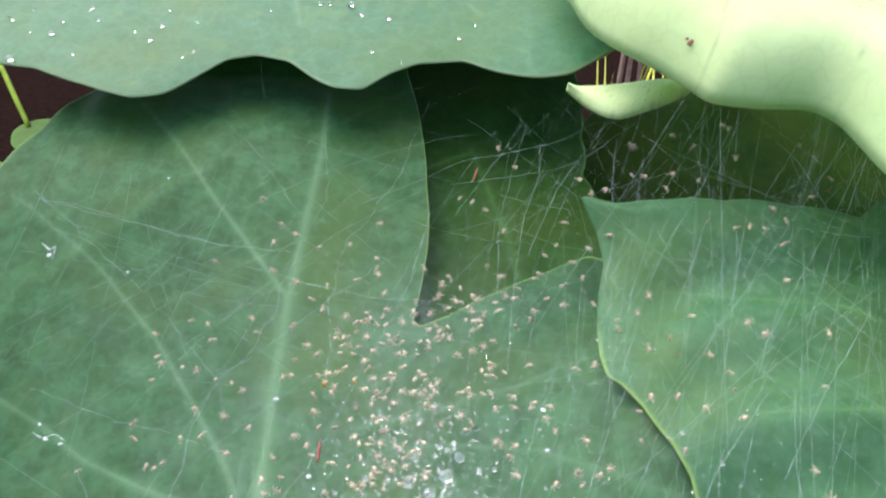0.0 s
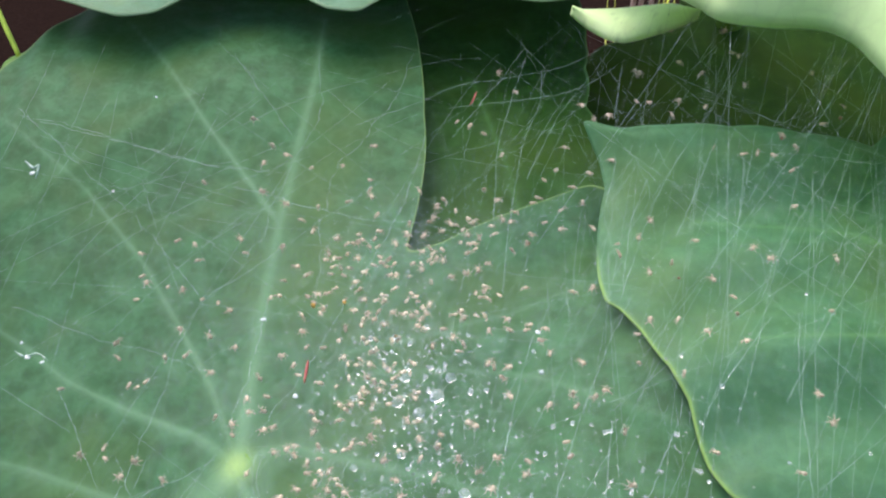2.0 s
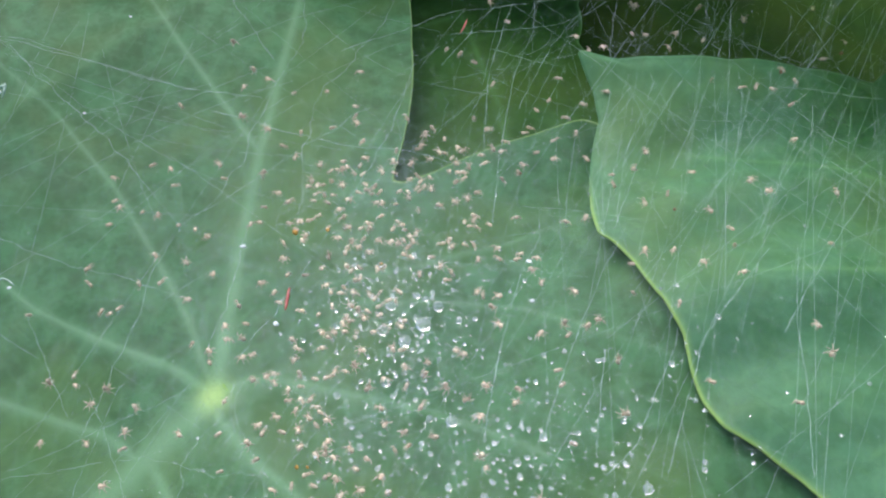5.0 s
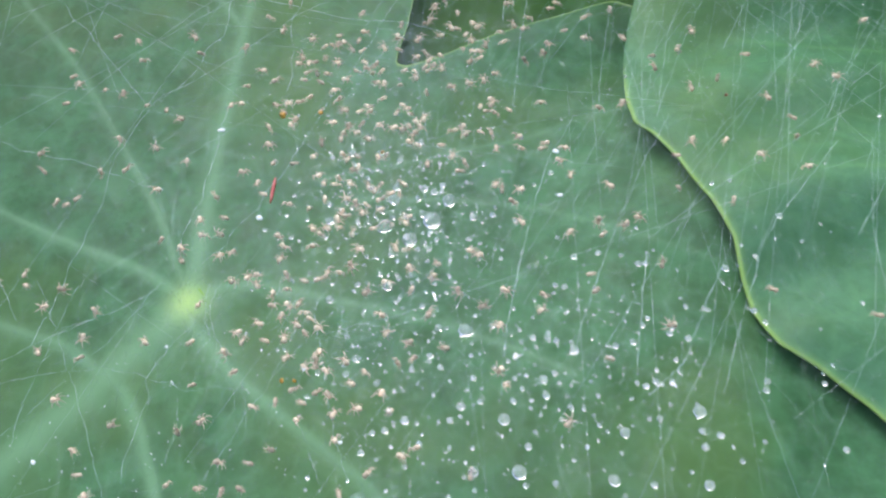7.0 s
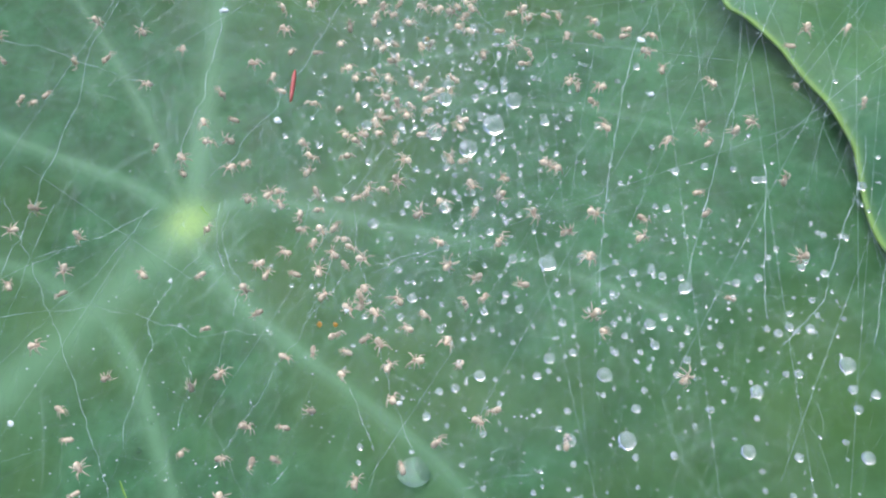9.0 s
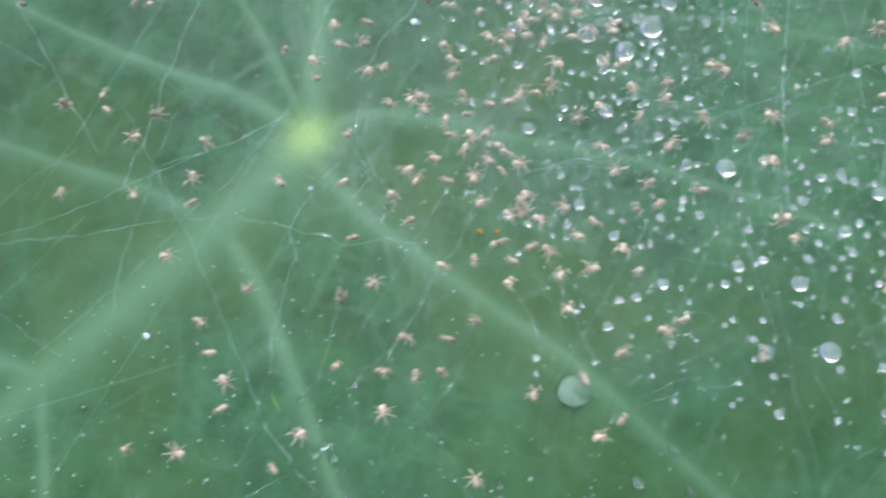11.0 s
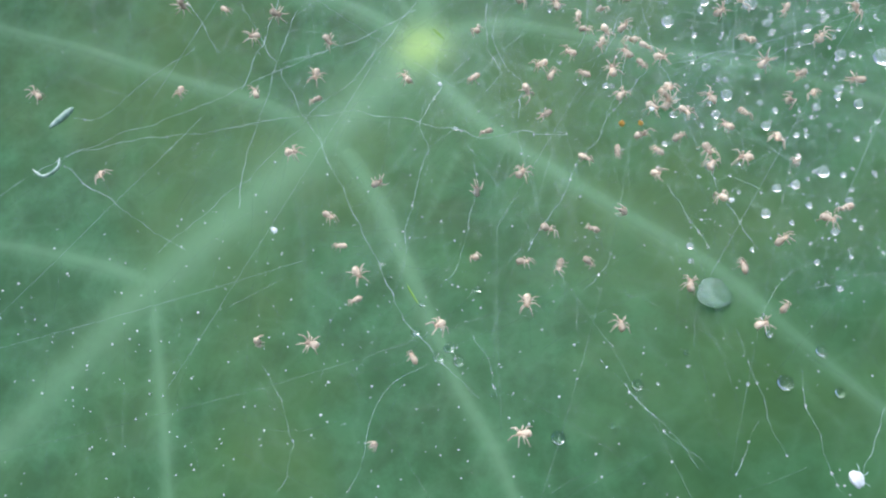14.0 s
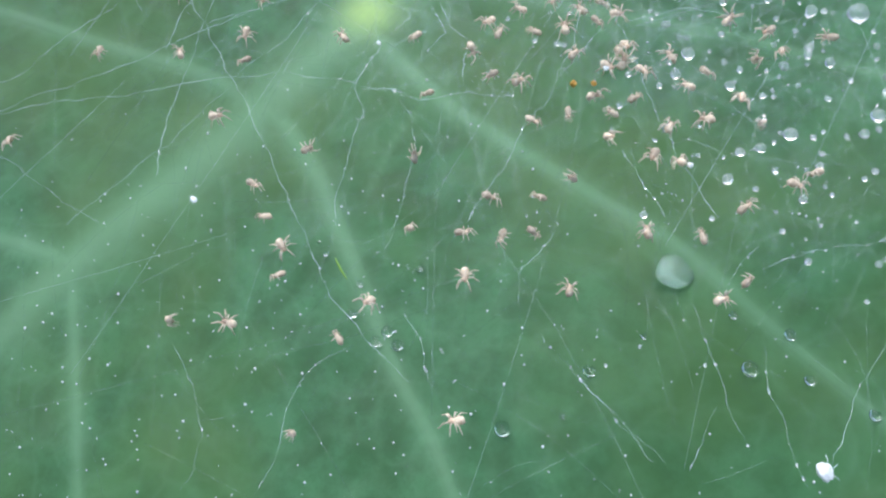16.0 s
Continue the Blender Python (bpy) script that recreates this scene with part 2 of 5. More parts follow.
BROWN = plain("brown_crumb", (0.10, 0.05, 0.03), (0.28, 0.15, 0.08), 1500, 0.6)


# ---- shape helpers ----
def mesh_object(name, verts, faces, material, parent=None, label="", smooth=True, attrs=None):
    me = bpy.data.meshes.new(name)
    me.from_pydata([tuple(map(float, v)) for v in verts], [], faces)
    if smooth:
        me.polygons.foreach_set("use_smooth", [True] * len(me.polygons))
    for key, values in (attrs or {}).items():
        me.attributes.new(key, "FLOAT", "POINT").data.foreach_set("value", np.asarray(values, dtype=np.float32))
    me.materials.append(material)
    ob = new(name, me)
    if parent:
        ob.parent = parent
    if label:
        ob["label"] = label
    return ob


def part(name, bm, material, parent, label=""):
    me = bpy.data.meshes.new(name)
    bm.to_mesh(me)
    bm.free()
    me.polygons.foreach_set("use_smooth", [True] * len(me.polygons))
    me.materials.append(material)
    ob = new(name, me)
    ob.parent = parent
    if label:
        ob["label"] = label
    return ob


def smoothstep(a, b, x):
    t = np.clip((x - a) / (b - a), 0, 1)
    return t * t * (3 - 2 * t)


def spline(points, n):
    """n points along a smooth line through the given ones."""
    p = np.array(points, dtype=float)
    ext = np.vstack([2 * p[0] - p[1], p, 2 * p[-1] - p[-2]])
    out = []
    for s in np.linspace(0, len(p) - 1 - 1e-9, n):
        i, u = int(s), s - int(s)
        a, b, c, d = ext[i:i + 4]
        out.append(0.5 * (2 * b + (c - a) * u + (2 * a - 5 * b + 4 * c - d) * u * u + (3 * b - a - 3 * c + d) * u ** 3))
    return np.array(out)


def tube(points, radii, sides=6):
    """Vertices and faces of a round rod along the points."""
    p = np.array(points, dtype=float)
    verts, faces = [], []
    up = np.array([0.13, 0.29, 0.95])
    for i in range(len(p)):
        d = p[min(i + 1, len(p) - 1)] - p[max(i - 1, 0)]
        d /= max(np.linalg.norm(d), 1e-9)
        a = np.cross(d, up if abs(d @ up) < 0.95 else np.array([1.0, 0, 0]))
        a /= np.linalg.norm(a)
        b = np.cross(d, a)
        for k in range(sides):
            w = 2 * math.pi * k / sides
            verts.append(p[i] + radii[i] * (math.cos(w) * a + math.sin(w) * b))
    for i in range(len(p) - 1):
        for k in range(sides):
            k2 = (k + 1) % sides
            faces.append((i * sides + k, i * sides + k2, (i + 1) * sides + k2, (i + 1) * sides + k))
    faces.append(tuple(range(sides))[::-1])
    faces.append(tuple((len(p) - 1) * sides + k for k in range(sides)))
    return verts, faces


def line_distance(x, y, line):
    """Distance of many places to a line of points, and how far along it the nearest spot is (0 to 1)."""
    best, along = np.full(x.shape, 1e9), np.zeros(x.shape)
    n = len(line) - 1
    for i in range(n):
        (ax, ay), (bx, by) = line[i], line[i + 1]
        dx, dy = bx - ax, by - ay
        t = np.clip(((x - ax) * dx + (y - ay) * dy) / (dx * dx + dy * dy), 0, 1)
        d = np.hypot(x - ax - t * dx, y - ay - t * dy)
        near = d < best
        best, along = np.where(near, d, best), np.where(near, (i + t) / n, along)
    return best, along


# ---- the shapes of the blades: heights over the plan, in metres ----
HUB = (-0.0442, 0.1025)


def free_z(x, y):
    dx, dy = x - HUB[0], y - HUB[1]
    s, p = -0.76 * dx - 0.65 * dy, 0.65 * dx - 0.76 * dy
    back = np.maximum(-s, 0)
    z = 0.4250 - 0.33 * np.maximum(s, 0) + 0.25 * np.minimum(back, 0.06) + 0.12 * np.maximum(back - 0.06, 0)
    z = z - 1.5 * np.minimum(back, 0.1) ** 2 * smoothstep(-0.02, 0.04, p)
    q = np.maximum(p - 0.05, 0)
    rise = 1.9 * np.minimum(-p, 0.1) ** 2 + 0.2 * np.maximum(-p - 0.1, 0)
    return z + np.where(p < 0, rise, np.where(p < 0.05, 1.4 * p * p, 0.0035 + 0.14 * q - 12 * (0.028 * np.tanh(q / 0.028)) ** 2))


def right_z(x, y):
    back = np.maximum(0, y - 0.150)
    far = smoothstep(0.080, 0.125, x)
    wave = 0.0019 * np.sin((y - 0.30 * x) * 205 + 0.8 * np.sin(x * 70) + 1.9) * smoothstep(0.042, 0.065, x) * smoothstep(0.184, 0.160, y) * smoothstep(0.072, 0.100, y)
    return 0.4395 + 0.0125 * smoothstep(0.060, 0.130, y) + 0.05 * (x - 0.06) + np.minimum(12 * back * back, 0.45 * back) * (1 - 0.5 * far) + wave


def main_z(x, y):
    """The large blade, lying close under the one that laps over it."""
    w = smoothstep(0.018, 0.055, x) * smoothstep(0.175, 0.130, y)
    under = 0.4372 + 0.0115 * smoothstep(0.070, 0.130, y)
    pleat = 0.00045 * np.sin(x * 370 + 40 * y + 2.2 * np.sin(x * 95)) * smoothstep(-0.06, -0.09, x) * smoothstep(0.13, 0.17, y)
    sink = 2.2 * np.clip(y - 0.19, 0, 0.075) ** 2
    return free_z(x, y) * (1 - w) + w * under + pleat - sink


def top_z(x, y):
    return 0.476 + 0.20 * (y - 0.25)


def shade_z(x, y):
    return 0.437 + 0.12 * (y - 0.2)


def sheet_z(x, y):
    """The sheet of silk that the spiderlings hang in, a finger's width above the blades."""
    w = smoothstep(0, 0.04, x)
    return (free_z(x, y) + 0.015) * (1 - w) + w * (0.458 + 0.1 * (x - 0.05) + 0.05 * (y - 0.15))


def low_silk(x, y):
    """Strands close over the skin of the large blade."""
    return main_z(x, y) + 0.006


def uneven(a, b, seed):
    return 0.0010 * noise.noise((a * 30 + seed, b * 30, seed)) + 0.0002 * noise.noise((a * 120, b * 120, seed))


def main_skin(x, y):
    return main_z(x, y) + uneven(float(x), float(y), 0)


def top_skin(x, y):
    return top_z(x, y) + uneven(float(x), float(y), 7)


def vein_value(x, y, veins):
    """How much of the veins' pale colour each place has."""
    v = np.zeros(len(x))
    for line, w0, w1, strength in veins:
        d, t = line_distance(x, y, np.array(line) / 1000)
        w = (w0 + (w1 - w0) * t) / 1000 * 0.47
        st = strength * (1 - 0.45 * t)
        v = np.maximum(v, 0.7 * st * np.exp(-(d / w) ** 2) + 0.3 * st * np.exp(-(d / (2.4 * w)) ** 2))
    return v


def blade(name, centre, outline, height, material, parent, veins=(), heart=0.0, rings=120, spokes=480, ruffle=0.0, dome=0.0, seed=0, label="", plain_beyond=9.0):
    """A leaf blade: rings round the place where the stalk meets it, out to the outline, with sunken veins and a thin rim."""
    o = np.array(outline) / 1000
    ang = np.unwrap(np.arctan2(o[:, 1] - centre[1], o[:, 0] - centre[0]))
    if ang[-1] < ang[0]:
        ang, o = ang[::-1], o[::-1]
    rad = np.hypot(o[:, 0] - centre[0], o[:, 1] - centre[1])
    ang = np.concatenate([ang - 2 * math.pi, ang, ang + 2 * math.pi])
    rad = np.tile(rad, 3)
    th = ang[len(o)] + np.linspace(0, 2 * math.pi, spokes, endpoint=False)
    r = np.interp(th, ang, rad)
    k = np.array([1, 2, 1]) / 4
    r = np.convolve(np.concatenate([r[-1:], r, r[:1]]), k, "valid")
    f = np.linspace(0, 1, rings + 1)[1:] ** 0.9
    x = centre[0] + np.outer(f, r * np.cos(th))
    y = centre[1] + np.outer(f, r * np.sin(th))
    x, y = np.append(x.ravel(), centre[0]), np.append(y.ravel(), centre[1])
    z = height(x, y)
    edge = np.append(np.repeat(f, spokes), 0)
    gap = np.append(np.outer(1 - f, r).ravel(), 1)
    z = z + np.array([uneven(a, b, seed) for a, b in zip(x, y)])
    if ruffle:
        z = z + ruffle * edge ** 5 * np.array([noise.noise((a * 30, b * 30, seed + 5.0)) for a, b in zip(x, y)])
    z = z - dome * np.exp(-(gap / 0.004) ** 2)
    v = vein_value(x, y, veins)
    rim = np.exp(-(gap / 0.0006) ** 2) * smoothstep(plain_beyond + 0.02, plain_beyond, y)
    hr = heart * np.exp(-(np.hypot(x - centre[0], y - centre[1]) / 0.0033) ** 2) if heart else np.zeros(len(x))
    faces = []
    for i in range(rings - 1):
        for j in range(spokes):
            j2 = (j + 1) % spokes
            faces.append((i * spokes + j, (i + 1) * spokes + j, (i + 1) * spokes + j2, i * spokes + j2))
    last = rings * spokes
    faces += [(last, j, (j + 1) % spokes) for j in range(spokes)]
    ob = mesh_object(name, np.stack([x, y, z], 1), faces, material, parent, label, attrs={"vein": np.clip(v, 0, 1), "rim": rim, "heart": hr})
    so = ob.modifiers.new("thickness", "SOLIDIFY")
    so.thickness, so.offset = 0.0005, -1
    return ob


def vein_ridge(name, line, w0, w1, height, material, parent, veins, label=""):
    """One low raised vein lying on the blade, its flanks running out into the green."""
    p = spline(np.array(line) / 1000, 12 * len(line))
    verts, faces = [], []
    rows = np.linspace(-1, 1, 9)
    for i, (px, py) in enumerate(p):
        d = p[min(i + 1, len(p) - 1)] - p[max(i - 1, 0)]
        n = np.array([-d[1], d[0]]) / max(np.hypot(*d), 1e-9)
        t = i / (len(p) - 1)
        full = (w0 + (w1 - w0) * t) / 1000
        w = full * 0.7
        for q in rows:
            a, b = np.array([px, py]) + n * w * q
            z = float(height(np.array(a), np.array(b))) + uneven(a, b, 0)
            verts.append((a, b, z - 0.00004 + 0.06 * w * (1 - q * q) ** 2 * min(1, 8 * t + 0.05)))
    m = len(rows)
    for i in range(len(p) - 1):
        for k in range(m - 1):
            faces.append((i * m + k, i * m + k + 1, (i + 1) * m + k + 1, (i + 1) * m + k))
    x, y = np.array([q[0] for q in verts]), np.array([q[1] for q in verts])
    hr = np.exp(-(np.hypot(x - HUB[0], y - HUB[1]) / 0.0033) ** 2)
    return mesh_object(name, verts, faces, material, parent, label, attrs={"vein": vein_value(x, y, veins), "rim": np.zeros(len(x)), "heart": hr})


def ellipsoid(cx, cy, cz, rx, ry, rz, taper=0.0, u=12, v=8):
    bm = bmesh.new()
    bmesh.ops.create_uvsphere(bm, u_segments=u, v_segments=v, radius=1)
    for w in bm.verts:
        k = 1 + taper * w.co.x
        w.co = Vector((cx + rx * w.co.x, cy + ry * w.co.y * k, cz + rz * w.co.z * k))
    return bm


def level(x, y, z):
    """A place given in the level world, in the plan of the leaning plant."""
    return tuple(TURN.inverted() @ Vector((x, y, z)))


def stalk(name, points, r0, r1, material, parent, label=""):
    p = spline(points, 24)
    return mesh_object(name, *tube(p, np.linspace(r0, r1, len(p)), 12), material, parent, label)


def thing(name, label, category, group="", kind=""):
    return tagged(new(name), label, category, group, kind)


# ---- ground ----
gv, gf, gn = [], [], 70
gx = np.sign(np.linspace(-1, 1, gn)) * np.abs(np.linspace(-1, 1, gn)) ** 4 * 300
for i, a in enumerate(gx):
    for j, b in enumerate(gx):
        near = math.exp(-(a * a + b * b) / 30)
        gv.append((a, b + 0.3, 0.03 * near * noise.noise((a * 6, b * 6, 0.3))))
gf = [(i * gn + j, (i + 1) * gn + j, (i + 1) * gn + j + 1, i * gn + j + 1) for i in range(gn - 1) for j in range(gn - 1)]
ground = tagged(mesh_object("ground", gv, gf, SOIL), "brown garden soil under the plants, darkened for their shade", "soil", kind="structure")

# ---- the main leaf ----
main_leaf = thing("taro_leaf", "large blue-green taro leaf with pale veins, webbed over with silk", "leaf", "taro leaves")
MAIN_VEINS = [
    ([(-44.0, 102.7), (-44.1, 119.4), (-44.3, 140.4), (-42.9, 168.1), (-40.8, 189.0), (-38.2, 219.5), (-39.0, 252.7)], 4.2, 1.7, 1),
    ([(-42.9, 168.1), (-57.7, 187.3), (-68.9, 201.1), (-84.2, 222.7), (-102.4, 247.3)], 1.6, 0.9, 0.8),
    ([(-45.0, 103.5), (-56.1, 110.8), (-75.6, 119.5), (-92.2, 127.6), (-105.1, 136.6), (-121.7, 145.4)], 2.4, 1.2, 0.9),
    ([(-44.8, 104.8), (-54.2, 123.1), (-65.5, 140.1), (-80.0, 159.9), (-97.4, 177.7), (-112.3, 189.7), (-130.9, 204.2)], 1.8, 0.9, 0.7),
    ([(-44.1, 102.0), (-50.4, 95.5), (-59.2, 87.2), (-73.6, 75.1), (-79.5, 69.5), (-87.1, 61.0), (-93.3, 53.1), (-105.5, 39.4)], 8.0, 4.6, 1),
    ([(-57.8, 88.8), (-62.4, 93.2), (-68.7, 96.9), (-82.3, 101.9), (-94.4, 106.2), (-103.9, 108.8), (-120.0, 112.7)], 2.6, 1.6, 0.8),
    ([(-78.4, 70.0), (-88.1, 73.2), (-98.8, 75.8), (-112.3, 78.0)], 2.4, 1.6, 0.9),
    ([(-78.9, 70.7), (-78.9, 67.5), (-77.5, 62.0), (-74.2, 50.2), (-72.0, 41.3), (-69.2, 31.2)], 2.2, 1.4, 0.8),
    ([(-57.1, 90.1), (-53.5, 86.3), (-48.6, 78.7), (-44.5, 69.5), (-41.2, 62.5), (-37.4, 53.7), (-33.2, 46.2), (-30.6, 40.0), (-26.2, 30.6)], 3, 1.4, 0.95),
    ([(-42.7, 98.2), (-33.8, 87.8), (-21.6, 77.2), (-9.2, 66.7), (-0.7, 57.5), (7.7, 49.7), (14.9, 43.4)], 2.8, 1.3, 0.9),
    ([(-43.6, 102.4), (-38.3, 104.9), (-32.7, 105.5), (-27.2, 104.1), (-13.5, 100.0), (0.8, 95.6), (17.6, 87.0), (25.5, 82.7)], 3.4, 1.2, 0.85),
    ([(-21.2, 129.1), (-1.3, 132.4), (16.5, 138.5), (29.7, 144.5), (42.9, 147.9)], 1.4, 0.8, 0.55),
    ([(-13.5, 123.3), (2.5, 122.8), (22.3, 120.3), (43.1, 107.3), (57.4, 100.6)], 1.4, 0.8, 0.55),
    ([(-33.0, 91.8), (-39.0, 84.2), (-42.4, 75.5)], 1, 0.6, 0.45),
]
MAIN_EDGE = [
    (118.0, 95.0), (116.0, 130.0), (98.0, 160.0), (70.0, 174.0), (41.7, 182.3), (30.4, 176.5),
    (20.2, 171.0), (10.4, 165.7), (1.6, 160.8), (-5.6, 157.9), (-8.0, 158.6), (-7.8, 161.9),
    (-6.4, 168.7), (-5.0, 178.7), (-4.1, 191.2), (-5.0, 209.3), (-6.7, 233.1), (-10.0, 255.3),
    (-13.0, 269.2), (-14.0, 285.0), (-35.0, 304.0), (-64.0, 306.0), (-96.0, 284.0), (-122.9, 252.6),
    (-131.1, 233.9), (-138.8, 216.0), (-160.0, 168.0), (-185.0, 120.0), (-205.0, 70.0), (-222.0, 15.0),
    (-232.0, -45.0), (-205.0, -60.0), (-150.0, -65.0), (-90.0, -62.0), (-30.0, -58.0), (30.0, -48.0),
    (75.0, -15.0), (105.0, 30.0),
]
blade("blade", HUB, MAIN_EDGE, main_z, MAIN_GREEN, main_leaf, MAIN_VEINS, heart=1.0, rings=170, spokes=760)
for line, w0, w1, strength in MAIN_VEINS:
    vein_ridge("midrib" if w0 > 6 else "vein", line, w0, w1, main_z, MAIN_GREEN, main_leaf, MAIN_VEINS)
stalk("petiole", [(HUB[0], HUB[1], 0.4238), (HUB[0] + 0.02, HUB[1] + 0.02, 0.38), level(0.02, 0.26, 0.2), level(0.06, 0.42, -0.01)], 0.004, 0.011, STALK, main_leaf)

# ---- the leaf that overlaps it ----
over_leaf = thing("taro_leaf", "fresh green taro leaf lapping over the larger one, yellowish rim", "leaf", "taro leaves")
OVER_EDGE = [
    (37.9, 185.0), (39.7, 180.4), (42.0, 175.3), (43.1, 168.2), (41.0, 160.3), (39.4, 151.1),
    (38.4, 139.1), (39.1, 132.2), (41.9, 129.8), (45.9, 123.1), (50.5, 113.6), (53.3, 105.2),
    (54.4, 98.0), (55.8, 92.3), (58.6, 86.7), (64.3, 82.4), (70.4, 77.0), (71.0, 76.5),
    (80.5, 66.9), (150.0, 30.0), (190.0, 45.0), (215.0, 90.0), (220.0, 140.0), (212.0, 215.0),
    (170.0, 222.0), (130.0, 190.0), (114.7, 180.5), (95.2, 181.5), (76.6, 182.3), (59.3, 182.8), (47.7, 182.4),
]
OVER_VEINS = [([(135, 128), (100, 118), (70, 118)], 1.8, 0.8, 0.5), ([(135, 128), (110, 95), (84, 80)], 1.8, 0.8, 0.5), ([(135, 128), (100, 150), (62, 160)], 1.8, 0.8, 0.5), ([(135, 128), (140, 80), (150, 30)], 2.5, 1.0, 0.6)]
blade("blade", (0.135, 0.128), OVER_EDGE, right_z, RIGHT_GREEN, over_leaf, OVER_VEINS, rings=90, spokes=1000, dome=0.0012, seed=3, plain_beyond=0.135)
stalk("petiole", [(0.135, 0.128, 0.453), (0.137, 0.14, 0.40), level(0.15, 0.12, 0.2), level(0.14, 0.16, -0.01)], 0.0035, 0.009, STALK, over_leaf)

# ---- the wet leaf above with the wavy margin ----
wet_leaf = thing("taro_leaf", "grey-green taro leaf with wavy margin, beaded with water", "leaf", "taro leaves")
WET_EDGE = [
    (-185.0, 275.0), (-142.2, 242.9), (-130.6, 240.7), (-112.0, 232.1), (-96.6, 226.8), (-86.7, 229.4),
    (-77.7, 237.4), (-70.0, 244.8), (-60.3, 247.1), (-49.9, 244.3), (-39.8, 234.7), (-34.2, 231.5),
    (-25.3, 230.2), (-16.8, 237.4), (-8.0, 242.3), (6.6, 244.6), (17.3, 239.6), (29.6, 236.1),
    (40.5, 237.4), (50.2, 244.3), (56.3, 249.1), (62.3, 279.1), (75.0, 390.0), (60.0, 470.0),
    (0.0, 520.0), (-80.0, 530.0), (-160.0, 480.0), (-205.0, 400.0), (-215.0, 330.0),
]
WET_VEINS = [([(-50, 380), (-60, 320), (-48, 262)], 2.4, 1.0, 0.5), ([(-50, 380), (-10, 320), (12, 268)], 2.0, 1.0, 0.5), ([(-50, 380), (-110, 330), (-150, 280)], 2.0, 1.0, 0.4), ([(-50, 380), (-40, 330), (-25, 262)], 1.4, 0.8, 0.4)]
blade("blade", (-0.05, 0.38), WET_EDGE, top_z, TOP_GREEN, wet_leaf, WET_VEINS, rings=90, spokes=620, dome=0.0004, seed=7)
stalk("petiole", [(-0.05, 0.38, 0.5005), (-0.04, 0.42, 0.44), level(0.0, 0.46, 0.2), level(0.04, 0.47, -0.01)], 0.0035, 0.010, STALK, wet_leaf)

# ---- the shaded leaf seen through the gap ----
low_leaf = thing("taro_leaf", "taro leaf beneath the others, their shade put into its green", "leaf", "taro leaves")
LOW_EDGE = [
    (60.0, 150.0), (50.5, 213.7), (46.5, 228.7), (48.5, 249.3), (50.3, 265.4), (50.6, 282.8),
    (35.6, 322.8), (10.0, 330.0), (-40.0, 320.0), (-70.0, 270.0), (-65.0, 210.0), (-40.0, 165.0),
    (0.0, 140.0),
]
blade("blade", (0.01, 0.24), LOW_EDGE, shade_z, HALF_SHADE_GREEN, low_leaf, [([(10, 240), (20, 200), (28, 150)], 2, 1, 0.5), ([(10, 240), (-30, 220), (-60, 200)], 2, 1, 0.5)], rings=50, spokes=240, seed=11)
stalk("petiole", [(0.01, 0.24, 0.4405), (0.02, 0.27, 0.38), level(0.06, 0.38, 0.2), level(0.07, 0.46, -0.01)], 0.003, 0.008, STALK, low_leaf)

# This leaf's green is darkened to carry the shade under the roll.
dim_leaf = thing("taro_leaf", "taro leaf hanging low, deep shade put into its dark green", "leaf", "taro leaves")
DIM_EDGE = [
    (172.2, 225.0), (136.2, 232.0), (101.3, 238.0), (71.9, 244.5), (50.5, 246.5), (55.2, 300.0),
    (67.1, 318.5), (84.1, 324.2), (106.4, 335.9), (110, 370), (170, 390), (240, 360),
    (260, 290), (230, 240),
]
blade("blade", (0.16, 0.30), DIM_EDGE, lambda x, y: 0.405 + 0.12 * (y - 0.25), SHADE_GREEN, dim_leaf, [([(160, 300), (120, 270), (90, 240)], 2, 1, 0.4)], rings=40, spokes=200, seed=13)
stalk("petiole", [(0.16, 0.30, 0.410), (0.16, 0.31, 0.36), level(0.15, 0.30, 0.2), level(0.14, 0.34, -0.01)], 0.003, 0.008, STALK, dim_leaf)

# ---- the rolled leaf showing its pale underside ----
rolled = thing("taro_leaf", "pale green taro leaf curled over, showing its underside", "leaf", "taro leaves")
# Last points of both lines run on unseen, added to shade the lapping leaf.
ROLL_LOW = [
    (36.5, 276.0, 490.0), (40.0, 255.4, 490.0), (43.6, 234.8, 490.0), (51.1, 218.2, 490.0),
    (60.1, 206.4, 490.0), (65.7, 197.0, 490.0), (69.9, 189.6, 490.0), (79.6, 187.6, 490.0),
    (92.5, 186.7, 490.0), (98.7, 179.9, 490.0), (101.3, 168.3, 490.0), (102.6, 158.8, 490.0),
    (105.9, 136.2, 492.0), (111.3, 112.3, 495.0), (115.2, 84.2, 497.0),
]
ROLL_HIGH = [
    (38.8, 318.2, 503.0), (55.9, 290.6, 503.0), (66.2, 282.3, 503.0), (74.1, 274.4, 503.0),
    (83.4, 265.8, 503.0), (90.5, 258.1, 503.0), (97.2, 250.2, 503.0), (104.7, 241.0, 503.0),
    (111.7, 231.9, 503.0), (118.3, 223.3, 503.0), (124.6, 215.9, 503.0), (128.8, 207.1, 503.0),
    (142.6, 192.6, 503.0), (157.7, 172.6, 503.0), (192.1, 142.6, 503.0),
]


